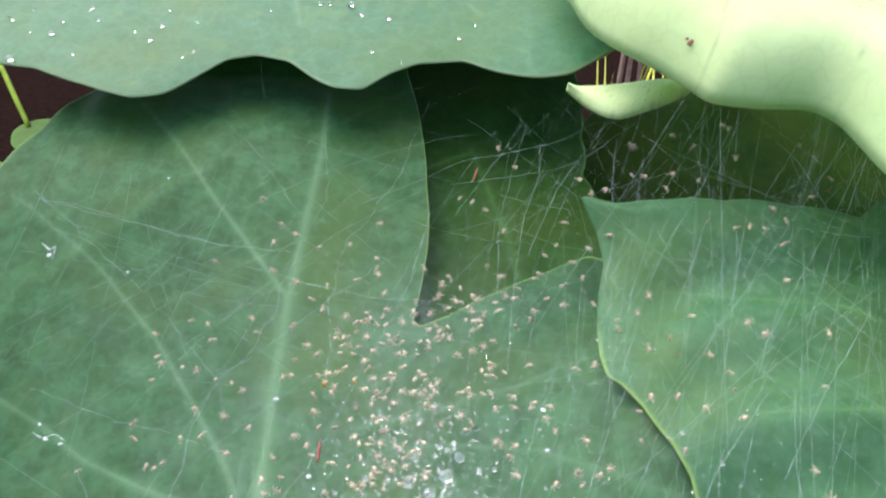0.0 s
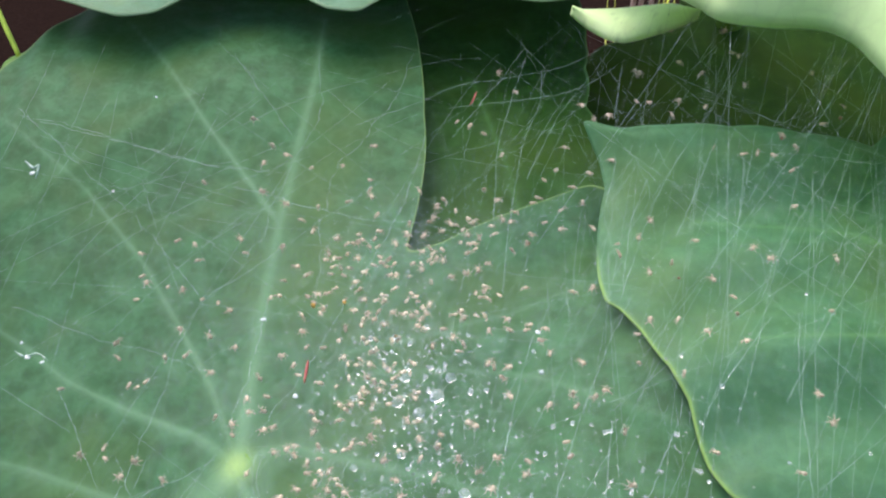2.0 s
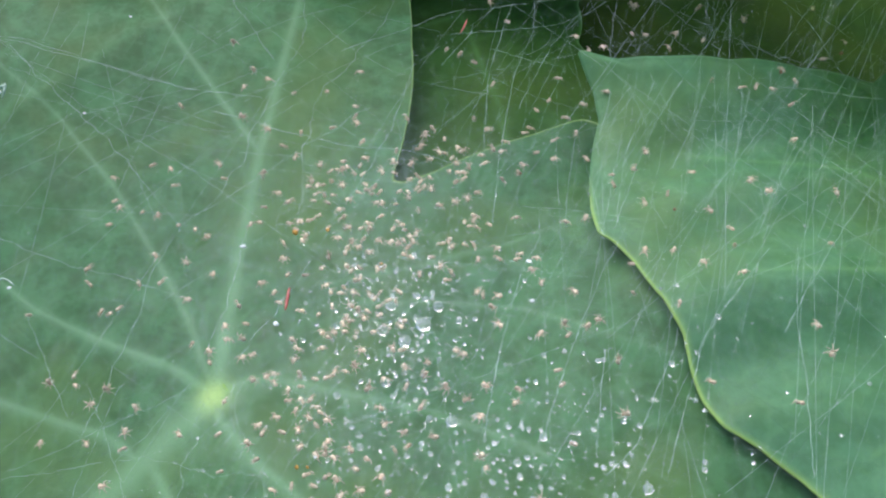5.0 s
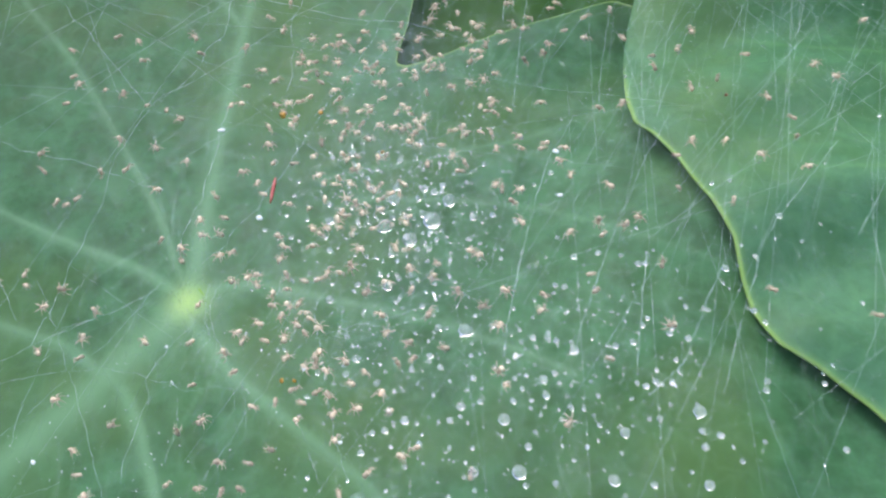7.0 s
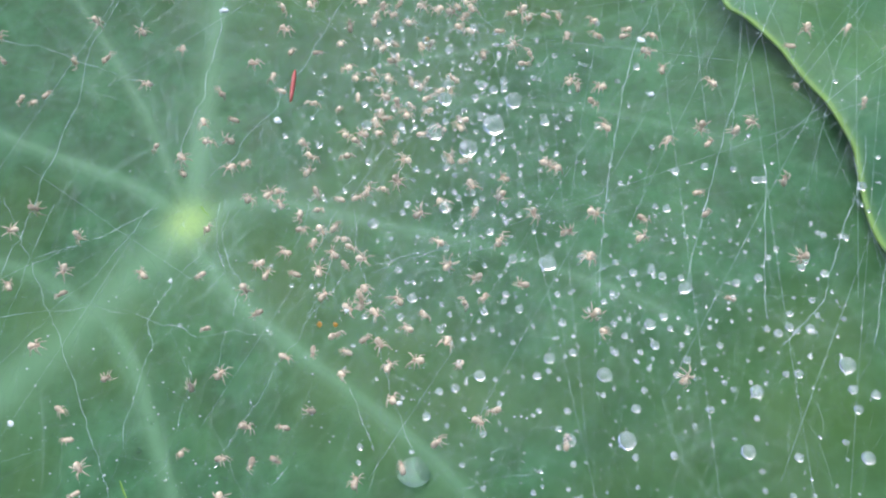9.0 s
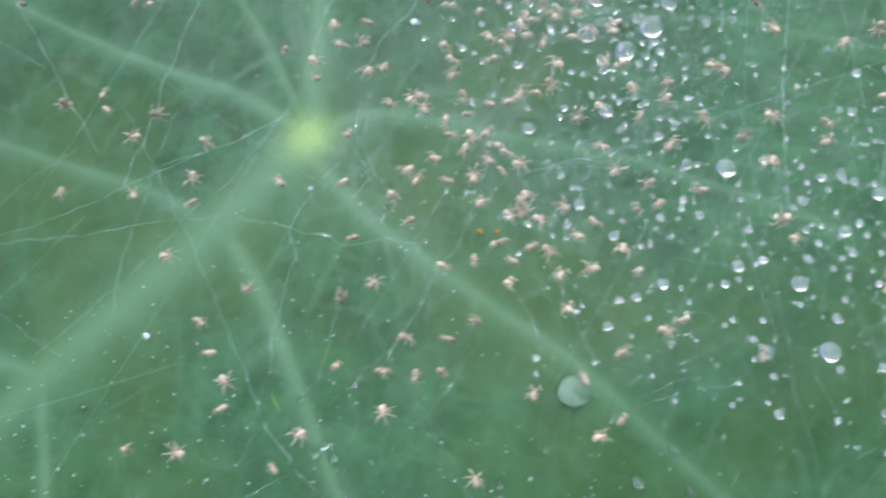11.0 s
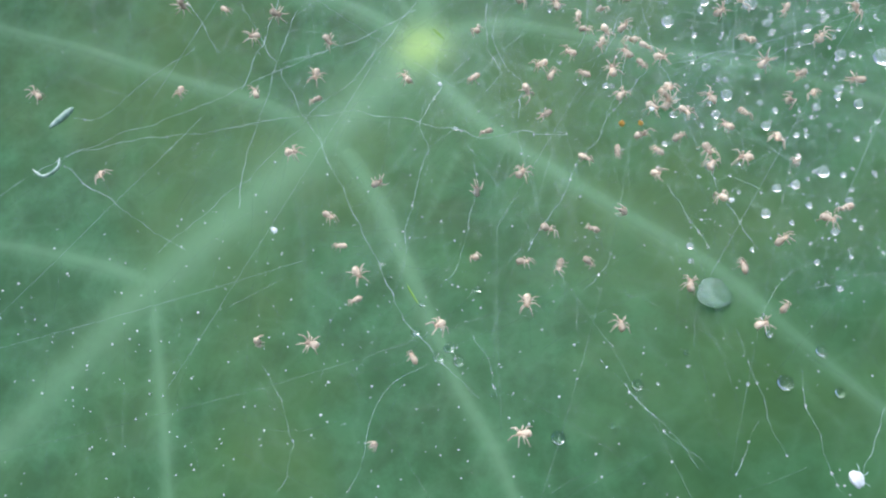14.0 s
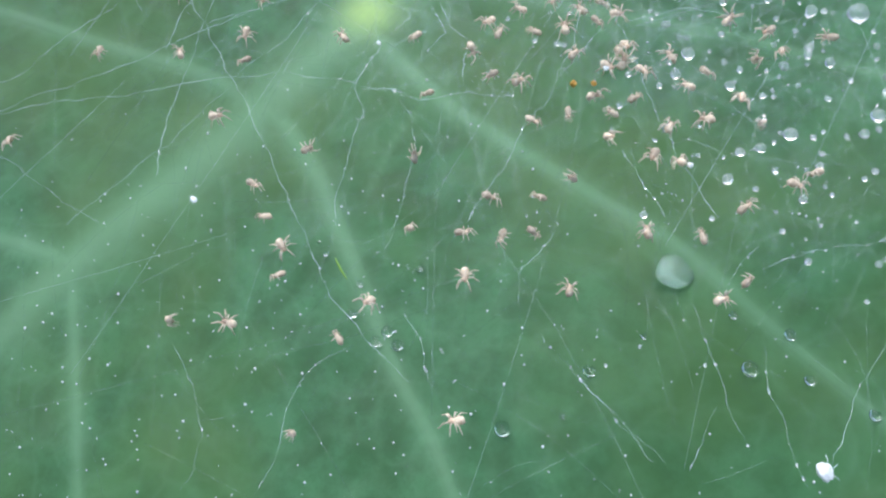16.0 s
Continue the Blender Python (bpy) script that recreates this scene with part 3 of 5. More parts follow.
def curl(name, low, high, bulge, material, parent, n=110, m=36, label=""):
    """A blade bent into a roll between two of its lines."""
    a, b = spline(np.array(low) / 1000, n), spline(np.array(high) / 1000, n)
    verts, v = [], []
    for i in range(n):
        for j in range(m):
            u = j / (m - 1)
            p = a[i] * (1 - u) + b[i] * u
            swell = bulge * math.sin(math.pi * u ** 0.75)
            p = p + np.array([0.0, -0.45, 0.89]) * swell
            p[2] += 0.0012 * noise.noise((p[0] * 40, p[1] * 40, 2.0))
            verts.append(p)
            v.append(0.5 * max(0, 1 - abs(((i / n * 4.0 + 0.5 * u * u) % 1.0) - 0.5) * 70))
    faces = [(i * m + j, (i + 1) * m + j, (i + 1) * m + j + 1, i * m + j + 1) for i in range(n - 1) for j in range(m - 1)]
    z = np.zeros(len(verts))
    ob = mesh_object(name, verts, faces, material, parent, label, attrs={"vein": v, "rim": z, "heart": z})
    so = ob.modifiers.new("thickness", "SOLIDIFY")
    so.thickness, so.offset = 0.0006, 0
    return ob


roll = curl("blade", ROLL_LOW, ROLL_HIGH, 0.018, PALE_GREEN, rolled)
spot = roll.data.vertices[1264].co
for k in range(3):
    px, py, pz = spot + Vector((0.0016 * math.cos(2 * k), 0.0016 * math.sin(2 * k), 0)) * (k > 0)
    part("blemish", ellipsoid(px, py, pz, 0.0010 - 0.0002 * k, 0.0008, 0.0006, 0.3), BROWN, rolled, "small brown blemish")
# Added unseen blade behind the roll to block sky from the leaf below.
ROLL_UNSEEN = [(x + 20, y + 70, z - 42) for x, y, z in ROLL_HIGH[6:]]
curl("blade_back", ROLL_HIGH[6:], ROLL_UNSEEN, 0.01, PALE_GREEN, rolled, 40, 14)
LIP_LOW = [
    (38.4, 229.2, 472.0), (43.4, 217.6, 472.0), (50.0, 211.2, 472.0), (59.9, 215.3, 472.0),
    (69.7, 222.0, 472.0), (75.7, 227.5, 472.0),
]
LIP_HIGH = [
    (38.1, 226.3, 475.0), (43.3, 226.3, 475.0), (53.0, 227.3, 475.0), (62.1, 229.8, 475.0),
    (69.3, 230.9, 475.0), (74.7, 225.2, 475.0),
]
curl("curled_lip", LIP_LOW, LIP_HIGH, 0.003, PALE_GREEN, rolled, 40, 12)
stalk("petiole", [(0.120, 0.311, 0.458), (0.130, 0.341, 0.393), level(0.22, 0.50, 0.2), level(0.20, 0.52, -0.01)], 0.004, 0.010, STALK, rolled)


# ---- spiderlings ----
def lumpy(bm, k, seed):
    """Unsettle a smooth body a little, as soft and hairy skin does."""
    for w in bm.verts:
        w.co += w.normal * (0.11 * k * noise.noise(w.co * (5.5 / k) + Vector((seed * 9, 0, 0))))
    return bm


def spiderling(size, spread, long, label):
    """Body along x, feet on z = 0; sizes in millimetres times size."""
    k = 1.08 * size / 1000
    s = thing("spiderling", label, "spider", "spiderlings in the web")
    part("abdomen", lumpy(ellipsoid(-0.28 * k, 0, 0.44 * k, 0.57 * long * k, 0.38 * k, 0.33 * k, -0.28, 14, 9), k, size), ABDOMEN, s, "pale cream-tan abdomen")
    part("cephalothorax", lumpy(ellipsoid(0.34 * long * k, 0, 0.36 * k, 0.34 * k, 0.24 * k, 0.20 * k, -0.25), k, size + 3), HEAD, s, "pinkish tan head and chest")
    for side in (-1, 1):
        for i, a in enumerate((24, 60, 104, 150)):
            w = radians(a + spread * (i - 1.5) + random.gauss(0, 13)) * side
            reach = (1.2, 1.05, 1.0, 1.15)[i] * (1 - 0.012 * abs(spread)) * random.uniform(0.7, 1.15) * k
            c, d = math.cos(w), math.sin(w)
            base = np.array([(0.42 - 0.12 * i) * k, 0.17 * k * side, 0.32 * k])
            knee = base + np.array([c * reach * 0.48, d * reach * 0.48, random.uniform(0.2, 0.5) * k])
            foot = base + np.array([c * reach, d * reach, -0.32 * k])
            mesh_object("leg", *tube(spline([base, knee, (knee * 0.45 + foot * 0.55), foot], 6), np.array([0.085, 0.082, 0.076, 0.066, 0.052, 0.030]) * k, 4), LEG, s)
    return s


SPIDER_LABELS = ("newly hatched tan spiderling with spread legs on silk", "pale peach spiderling with drawn-in legs in the web", "tiny cream-bodied spiderling clinging to the silk")
KINDS = [
    spiderling(0.95, 0, 1.0, SPIDER_LABELS[0]), spiderling(0.86, 14, 1.15, SPIDER_LABELS[1]), spiderling(0.98, -10, 0.95, SPIDER_LABELS[2]), spiderling(0.80, 22, 1.2, SPIDER_LABELS[1]),
    spiderling(0.90, -4, 1.1, SPIDER_LABELS[0]), spiderling(0.76, 18, 1.3, SPIDER_LABELS[1]), spiderling(1.02, 4, 0.9, SPIDER_LABELS[0]), spiderling(0.84, -14, 1.05, SPIDER_LABELS[2]),
]
SPIDERS = []


def settle(places, lift=0.0):
    """Put a spiderling at each place of the plan (millimetres), in the silk."""
    for px, py in places:
        x, y = px / 1000, py / 1000
        z = float(sheet_z(np.array(x), np.array(y))) + lift
        turn = pose(x, y, z - 0.0004, random.gauss(0, 30), random.gauss(0, 30), random.uniform(0, 360))
        SPIDERS.append(copy_thing(random.choice(KINDS), turn))


def swarm(places):
    """The thickest of the throng, too many to count, in one mesh."""
    rnd = random.Random(8)
    verts, faces, slots = [], [], []
    for px, py in places:
        x, y = px / 1000, py / 1000
        m = pose(x, y, float(sheet_z(np.array(x), np.array(y))) - 0.0012, rnd.gauss(0, 30), rnd.gauss(0, 30), rnd.uniform(0, 360))
        for ob in rnd.choice(KINDS).children:
            o = len(verts)
            verts += [m @ v.co for v in ob.data.vertices]
            faces += [tuple(i + o for i in p.vertices) for p in ob.data.polygons]
            slots += [(ABDOMEN, HEAD, LEG).index(ob.data.materials[0])] * len(ob.data.polygons)
    ob = mesh_object("spiderling_throng", verts, faces, ABDOMEN)
    ob.data.materials.append(HEAD)
    ob.data.materials.append(LEG)
    ob.data.polygons.foreach_set("material_index", slots)
    tagged(ob, "throng of tan spiderlings crowded deep in the silk", "spiders", kind="stuff")


settle([
    (-95.2, 88.7), (-83.5, 76.7), (-74.9, 87.6), (-66.2, 94.8), (-65.1, 86.5), (-63.5, 98.0), (-60.1, 54.4), (-59.1, 77.6), (-57.3, 88.1),
    (-56.8, 84.3), (-56.1, 93.0), (-54.4, 53.6), (-53.8, 68.7), (-52.2, 64.8), (-49.8, 61.4), (-49.7, 58.0), (-48.4, 72.7), (-46.9, 42.2),
    (-46.0, 86.1), (-43.2, 51.1), (-40.7, 54.5), (-37.7, 85.0), (-37.4, 91.6), (-37.1, 70.5), (-36.8, 61.7), (-36.0, 77.3), (-31.9, 42.5),
    (-31.9, 82.5), (-31.8, 60.7), (-31.5, 56.3), (-30.0, 85.7), (-29.6, 79.0), (-29.5, 64.3), (-28.7, 84.0), (-27.9, 60.0),
    (-26.8, 87.0), (-25.4, 72.6), (-25.2, 83.8),
])
settle([
    (-24.8, 90.1), (-22.9, 88.0), (-22.8, 92.9), (-22.0, 65.8), (-21.7, 72.9), (-21.2, 80.3), (-20.3, 86.3), (-20.1, 90.2), (-19.2, 74.4),
    (-18.7, 84.4), (-17.9, 69.6), (-17.8, 78.4), (-16.8, 79.8), (-16.3, 79.0), (-15.9, 80.5), (-14.7, 77.1), (-12.7, 70.0),
    (-12.0, 65.7), (-12.0, 78.9), (-10.8, 58.1), (-10.6, 74.7), (-9.4, 91.5), (-9.4, 52.3), (-9.3, 70.5), (-7.5, 53.9),
    (-6.9, 86.4), (-5.5, 83.4), (-4.7, 69.6), (-4.1, 77.6), (-2.3, 62.6), (-1.1, 78.0), (1.1, 86.0), (3.4, 79.8), (9.1, 87.1),
])
settle([
    (-85.3, 115.7), (-76.9, 100.6), (-74.1, 125.5), (-73.5, 121.8), (-73.4, 148.2), (-71.7, 136.2), (-71.6, 142.2), (-71.2, 101.4), (-70.4, 98.9),
    (-68.6, 115.1), (-66.9, 114.3), (-64.9, 115.6), (-64.6, 151.5), (-64.5, 139.0), (-62.1, 120.9), (-60.9, 168.4), (-60.9, 138.1), (-59.7, 127.6),
    (-58.3, 145.7), (-56.4, 120.7), (-55.5, 135.1), (-51.9, 125.6), (-51.2, 133.9), (-50.5, 187.1), (-50.0, 115.9), (-49.0, 151.3), (-48.2, 131.7),
    (-47.0, 147.1), (-46.6, 105.3), (-45.7, 173.5), (-45.5, 121.9), (-45.1, 165.0), (-44.5, 178.8), (-42.6, 103.3), (-42.0, 100.7), (-40.5, 108.7),
    (-40.2, 175.7), (-38.8, 113.6), (-38.6, 161.0), (-38.6, 134.1),
])
settle([
    (-37.7, 148.4), (-36.9, 134.5), (-36.3, 138.5), (-36.2, 108.9), (-36.2, 106.0), (-35.7, 100.9), (-34.1, 155.6), (-34.1, 118.5), (-33.5, 101.3),
    (-32.9, 171.3), (-32.7, 95.5), (-30.7, 139.5), (-30.4, 152.3), (-30.0, 133.6), (-29.8, 159.6), (-28.6, 120.1), (-28.2, 131.9), (-28.0, 94.9),
    (-26.6, 143.4), (-26.5, 145.5), (-25.3, 133.9), (-25.1, 171.5), (-24.8, 119.7), (-24.7, 149.7), (-22.9, 141.4), (-22.5, 160.1), (-22.0, 138.7),
    (-20.8, 140.4), (-20.5, 147.6), (-19.4, 101.1), (-19.1, 147.8), (-18.4, 103.7), (-18.1, 148.2), (-17.6, 94.4), (-17.4, 166.6), (-17.3, 104.9),
    (-17.1, 178.4), (-17.0, 161.3), (-17.0, 163.4), (-16.6, 146.4),
])
settle([
    (-16.4, 124.8), (-16.0, 95.5), (-15.4, 127.7), (-15.0, 104.7), (-14.9, 140.7), (-14.7, 155.5), (-14.3, 95.3), (-14.0, 126.0), (-14.0, 107.3),
    (-13.0, 110.0), (-13.0, 141.3), (-11.7, 140.0), (-11.4, 124.3), (-11.3, 142.4), (-10.8, 137.7), (-9.5, 112.5), (-9.1, 104.1), (-8.2, 110.3),
    (-7.2, 145.6), (-7.1, 148.5), (-6.9, 152.2), (-6.2, 136.9), (-5.7, 140.5), (-5.2, 126.6), (-5.1, 162.8), (-4.1, 129.8), (-4.0, 127.1),
    (-3.7, 139.1), (-3.4, 143.8), (-3.0, 148.4), (-2.9, 125.2), (-2.5, 95.4), (-2.1, 126.7), (-1.9, 144.5), (-1.8, 152.6), (-0.7, 140.5),
    (-0.7, 154.1), (-0.2, 141.7), (-0.1, 157.7), (1.2, 159.6),
])
settle([
    (1.5, 93.6), (1.5, 141.2), (2.0, 96.2), (3.5, 136.4), (4.4, 151.7), (4.7, 156.5), (4.9, 188.1), (5.4, 116.0), (5.4, 146.6),
    (6.0, 117.9), (6.3, 150.6), (6.6, 124.7), (7.4, 143.3), (7.4, 149.3), (7.5, 98.2), (8.4, 97.0), (8.5, 187.3), (8.8, 153.0),
    (9.7, 138.6), (10.1, 148.7), (10.4, 130.2), (11.4, 132.3), (11.4, 82.5), (11.5, 75.4), (11.5, 129.8), (11.7, 163.9), (11.8, 184.6),
    (11.8, 112.3), (12.1, 121.1), (12.6, 72.6), (12.7, 89.3), (13.0, 111.6), (14.9, 160.5), (15.5, 103.5), (15.7, 154.6), (15.8, 123.9),
    (15.8, 110.8), (16.1, 120.7), (16.8, 176.9), (17.0, 211.8),
])
settle([
    (17.7, 144.6), (18.1, 153.6), (18.4, 87.7), (18.9, 156.8), (20.6, 132.5), (20.8, 121.6), (21.3, 203.8), (21.4, 147.0), (22.9, 117.1),
    (23.6, 100.1), (23.9, 160.2), (24.7, 113.5), (25.0, 161.7), (26.2, 153.5), (26.3, 88.6), (27.2, 168.4), (28.5, 99.9), (30.4, 172.0),
    (30.7, 110.2), (30.8, 156.9), (30.9, 129.9), (32.3, 101.7), (33.5, 180.5), (34.0, 164.8), (34.7, 102.9), (35.5, 130.8), (35.8, 159.3),
    (36.9, 82.2), (37.1, 93.6), (37.4, 149.5), (38.7, 169.7), (39.9, 199.2), (42.0, 109.2), (42.1, 140.5), (42.2, 192.8), (42.5, 143.6),
    (43.1, 116.8), (44.9, 174.2), (46.5, 120.5), (46.6, 193.6),
])
settle([
    (47.4, 145.7), (48.1, 134.5), (50.6, 106.3), (51.0, 151.1), (52.3, 120.1), (52.9, 185.6), (53.1, 87.7), (54.2, 137.2), (54.8, 199.4),
    (56.7, 214.1), (57.6, 116.5), (58.1, 213.1), (58.5, 198.4), (60.3, 143.2), (61.6, 131.1), (63.2, 192.1), (64.5, 120.8), (64.9, 113.2),
    (64.9, 125.4), (66.5, 198.4), (67.4, 82.7), (69.7, 186.1), (69.9, 217.0), (71.2, 177.0), (72.6, 140.0), (73.1, 194.7), (75.3, 99.7),
    (75.3, 210.4), (75.7, 136.5), (76.1, 93.5), (78.3, 173.2), (81.9, 173.6), (83.9, 120.0), (85.4, 172.1), (85.6, 152.8), (85.9, 203.5),
    (88.5, 165.6), (89.3, 135.2), (89.5, 179.9), (91.4, 175.0),
])
settle([
    (101.2, 183.6), (105.1, 206.9), (108.3, 190.3),
])
settle([
    (71.0, 234.9), (85.8, 219.9), (86.6, 233.0), (87.3, 217.9),
])
settle([
    (-39.5, 105.3), (-33.7, 142.2), (-30.9, 115.9), (-29.8, 113.4), (-29.7, 96.3), (-25.8, 104.0), (-25.5, 60.2), (-25.1, 139.3), (-24.9, 99.7),
    (-24.9, 63.7), (-23.4, 96.1), (-23.3, 143.8), (-21.9, 84.0), (-20.3, 124.5), (-20.0, 94.6), (-18.9, 150.2), (-18.8, 143.1), (-18.2, 86.8),
    (-18.0, 72.5), (-16.6, 131.4), (-16.5, 85.2), (-15.6, 73.8), (-15.0, 148.5), (-13.7, 118.0), (-12.7, 128.0), (-12.3, 97.0), (-11.5, 107.7),
    (-11.5, 131.1), (-9.5, 127.4), (-8.8, 76.3), (-6.8, 60.5), (-6.0, 72.5), (-2.3, 91.1), (-2.2, 81.3), (-0.4, 63.6), (-0.3, 118.0),
    (1.1, 144.1), (5.0, 90.0), (7.0, 137.7), (7.0, 60.1),
])
settle([
    (13.2, 152.0), (14.2, 108.1), (17.9, 85.3), (20.7, 66.9), (22.7, 149.4), (24.0, 120.0), (26.0, 91.4), (27.3, 76.2), (28.5, 102.8),
])
swarm([
    (-31.2, 129.2), (-28.4, 97.2), (-27.7, 134.6), (-26.7, 129.4), (-26.3, 130.8), (-25.7, 93.2), (-25.0, 111.2), (-24.8, 144.3), (-24.8, 102.3),
    (-24.6, 141.9), (-23.5, 135.8), (-22.4, 90.5), (-21.8, 148.2), (-21.5, 145.2), (-21.4, 121.7), (-20.9, 132.4), (-20.8, 110.1), (-20.0, 117.2),
    (-19.9, 105.5), (-19.2, 88.5), (-18.8, 137.0), (-18.7, 129.3), (-18.7, 115.5), (-18.2, 112.1), (-17.7, 134.9), (-17.0, 139.7), (-16.8, 114.9),
    (-16.5, 116.4), (-16.4, 121.9), (-16.2, 126.7), (-15.7, 107.4), (-15.2, 108.9), (-14.8, 120.8), (-14.5, 112.3), (-14.2, 114.9), (-14.1, 146.7),
    (-13.5, 131.8), (-13.5, 143.8), (-13.3, 121.5), (-13.2, 104.7), (-12.8, 118.8), (-12.2, 132.8), (-11.4, 100.7), (-11.1, 114.3), (-10.9, 110.0),
    (-10.3, 147.2), (-9.8, 141.3), (-9.5, 138.2), (-9.3, 134.5), (-9.2, 120.7), (-8.3, 114.6), (-8.2, 108.9), (-7.8, 121.2), (-7.7, 149.8),
    (-6.9, 127.4), (-6.7, 131.5), (-6.7, 105.7), (-6.6, 112.3), (-6.4, 93.3), (-5.7, 132.8), (-5.3, 100.8), (-4.8, 112.1), (-4.8, 114.3),
    (-4.5, 131.9), (-3.9, 105.6), (-3.9, 123.9), (-3.8, 141.0), (-3.3, 107.0), (-3.3, 99.7), (-2.8, 128.7), (-2.1, 123.2), (-1.8, 142.3),
    (-1.4, 136.2), (-1.2, 130.0), (-0.6, 143.8), (1.0, 151.2), (2.9, 153.1), (4.1, 120.8), (4.2, 126.4), (5.8, 127.6), (7.6, 154.8),
    (7.9, 146.9), (9.1, 125.9), (9.2, 145.5), (9.2, 147.4), (9.3, 132.3), (10.8, 125.7), (11.2, 134.1), (14.1, 150.3), (14.5, 131.6),
])


# ---- water drops ----
def drop_mesh(below):
    bm = bmesh.new()
    bmesh.ops.create_icosphere(bm, subdivisions=3, radius=1)
    for w in bm.verts:
        if w.co.z < 0:
            w.co.z *= below
    me = bpy.data.meshes.new("water_drop")
    bm.to_mesh(me)
    bm.free()
    me.polygons.foreach_set("use_smooth", [True] * len(me.polygons))
    me.materials.append(WATER)
    return me


ROUND, BEAD, SESSILE, DOME = drop_mesh(0.66), drop_mesh(0.42), drop_mesh(0.45), drop_mesh(0.45)
for w in DOME.vertices:
    w.co.z *= 0.5
    w.co.x *= 1 + 0.12 * math.sin(3 * math.atan2(w.co.y, w.co.x))
DOME.materials[0] = MILKY
SESSILE.materials[0] = DEW


def drops(places, height, lift, sit, tip, mesh, label, group):
    for px, py, r in places:
        x, y = px / 1000, py / 1000
        ob = tagged(new("water_drop", mesh), label, "water drop", group)
        ob.matrix_basis = pose(x, y, float(height(np.array(x), np.array(y))) + lift + sit * r / 1000, random.gauss(0, tip), random.gauss(0, tip), random.uniform(0, 360)) @ Matrix.Diagonal((r / 1000, r / 1000, r / 1000, 1))


drops([
    (-14.2, 121.2, 0.74), (-8.9, 121.1, 0.57), (-17.4, 110.1, 0.51), (-16.9, 106.5, 0.74), (-14.4, 110.2, 0.36), (-23.4, 103.6, 0.50),
    (-16.4, 100.3, 0.53), (-5.7, 112.9, 0.64), (-7.4, 104.6, 1.31), (-6.0, 110.3, 1.06), (-2.9, 101.4, 1.29), (0.7, 105.2, 1.54),
    (3.6, 109.5, 1.17), (-0.8, 112.5, 0.71), (0.9, 111.6, 0.63), (2.4, 113.1, 0.59), (6.6, 113.4, 0.48), (7.7, 105.3, 0.65),
    (11.0, 105.5, 0.57), (7.0, 100.7, 0.49), (8.8, 99.5, 0.41), (-10.2, 105.7, 0.43), (-15.6, 116.7, 0.36), (-5.4, 119.2, 0.65),
    (-4.8, 117.0, 0.24), (-12.1, 116.7, 0.32), (-23.9, 112.6, 0.44), (-23.5, 115.6, 0.36), (12.1, 95.9, 0.37), (1.6, 101.1, 0.49),
], sheet_z, -0.0002, 0.0, 10, ROUND, "clear round water drop hanging in the silk", "drops in the web")
drops([
    (-0.7, 102.7, 0.34), (-5.9, 98.5, 0.49), (-6.1, 99.8, 0.34), (3.9, 96.7, 0.37), (-17.8, 120.5, 0.45), (-1.8, 123.4, 0.49),
    (-12.5, 123.5, 0.45), (-11.5, 124.9, 0.37), (-6.0, 108.0, 0.27), (-15.3, 108.9, 0.24), (-1.7, 110.4, 0.55), (7.5, 113.2, 0.28),
    (5.9, 106.4, 0.23), (12.1, 102.7, 0.26), (9.9, 101.7, 0.23), (-14.5, 103.4, 0.23), (-10.4, 106.9, 0.23), (-4.1, 103.7, 0.27),
    (-0.3, 100.4, 0.45), (0.5, 99.2, 0.41), (-4.7, 97.1, 0.37), (6.4, 82.3, 1.10), (-10.1, 79.0, 0.68), (-15.4, 90.4, 0.73),
    (-6.7, 74.4, 0.54), (-2.2, 68.0, 0.69), (5.8, 69.7, 0.69), (-6.8, 66.4, 0.46), (2.3, 83.4, 0.62), (-6.6, 81.2, 0.37),
], sheet_z, -0.0002, 0.0, 10, ROUND, "clear round water drop hanging in the silk", "drops in the web")
drops([
    (1.2, 78.4, 0.48), (-1.9, 61.3, 0.44), (-4.0, 64.2, 0.34), (-5.9, 62.4, 0.28), (5.1, 87.2, 0.32), (-1.6, 85.4, 0.32),
    (-9.9, 59.7, 0.28), (-39.6, 78.4, 0.26), (0.3, 65.8, 0.28), (2.7, 67.6, 0.28), (3.7, 63.2, 0.28), (-0.6, 73.7, 0.30),
    (-8.4, 84.1, 0.25), (-2.1, 75.0, 0.24), (-13.2, 84.2, 0.26), (-5.3, 72.4, 0.24), (-14.7, 87.7, 0.26), (-9.8, 87.2, 0.26),
    (-4.0, 90.0, 0.32), (7.2, 77.8, 0.36), (2.4, 111.8, 0.47), (14.7, 103.9, 0.46), (23.6, 95.2, 0.55), (-6.0, 92.0, 0.88),
    (16.4, 80.2, 0.51), (18.6, 80.3, 0.51), (19.8, 79.6, 0.51), (22.3, 77.9, 0.81), (22.0, 79.3, 0.41), (28.4, 78.4, 0.51),
], sheet_z, -0.0002, 0.0, 10, ROUND, "clear round water drop hanging in the silk", "drops in the web")
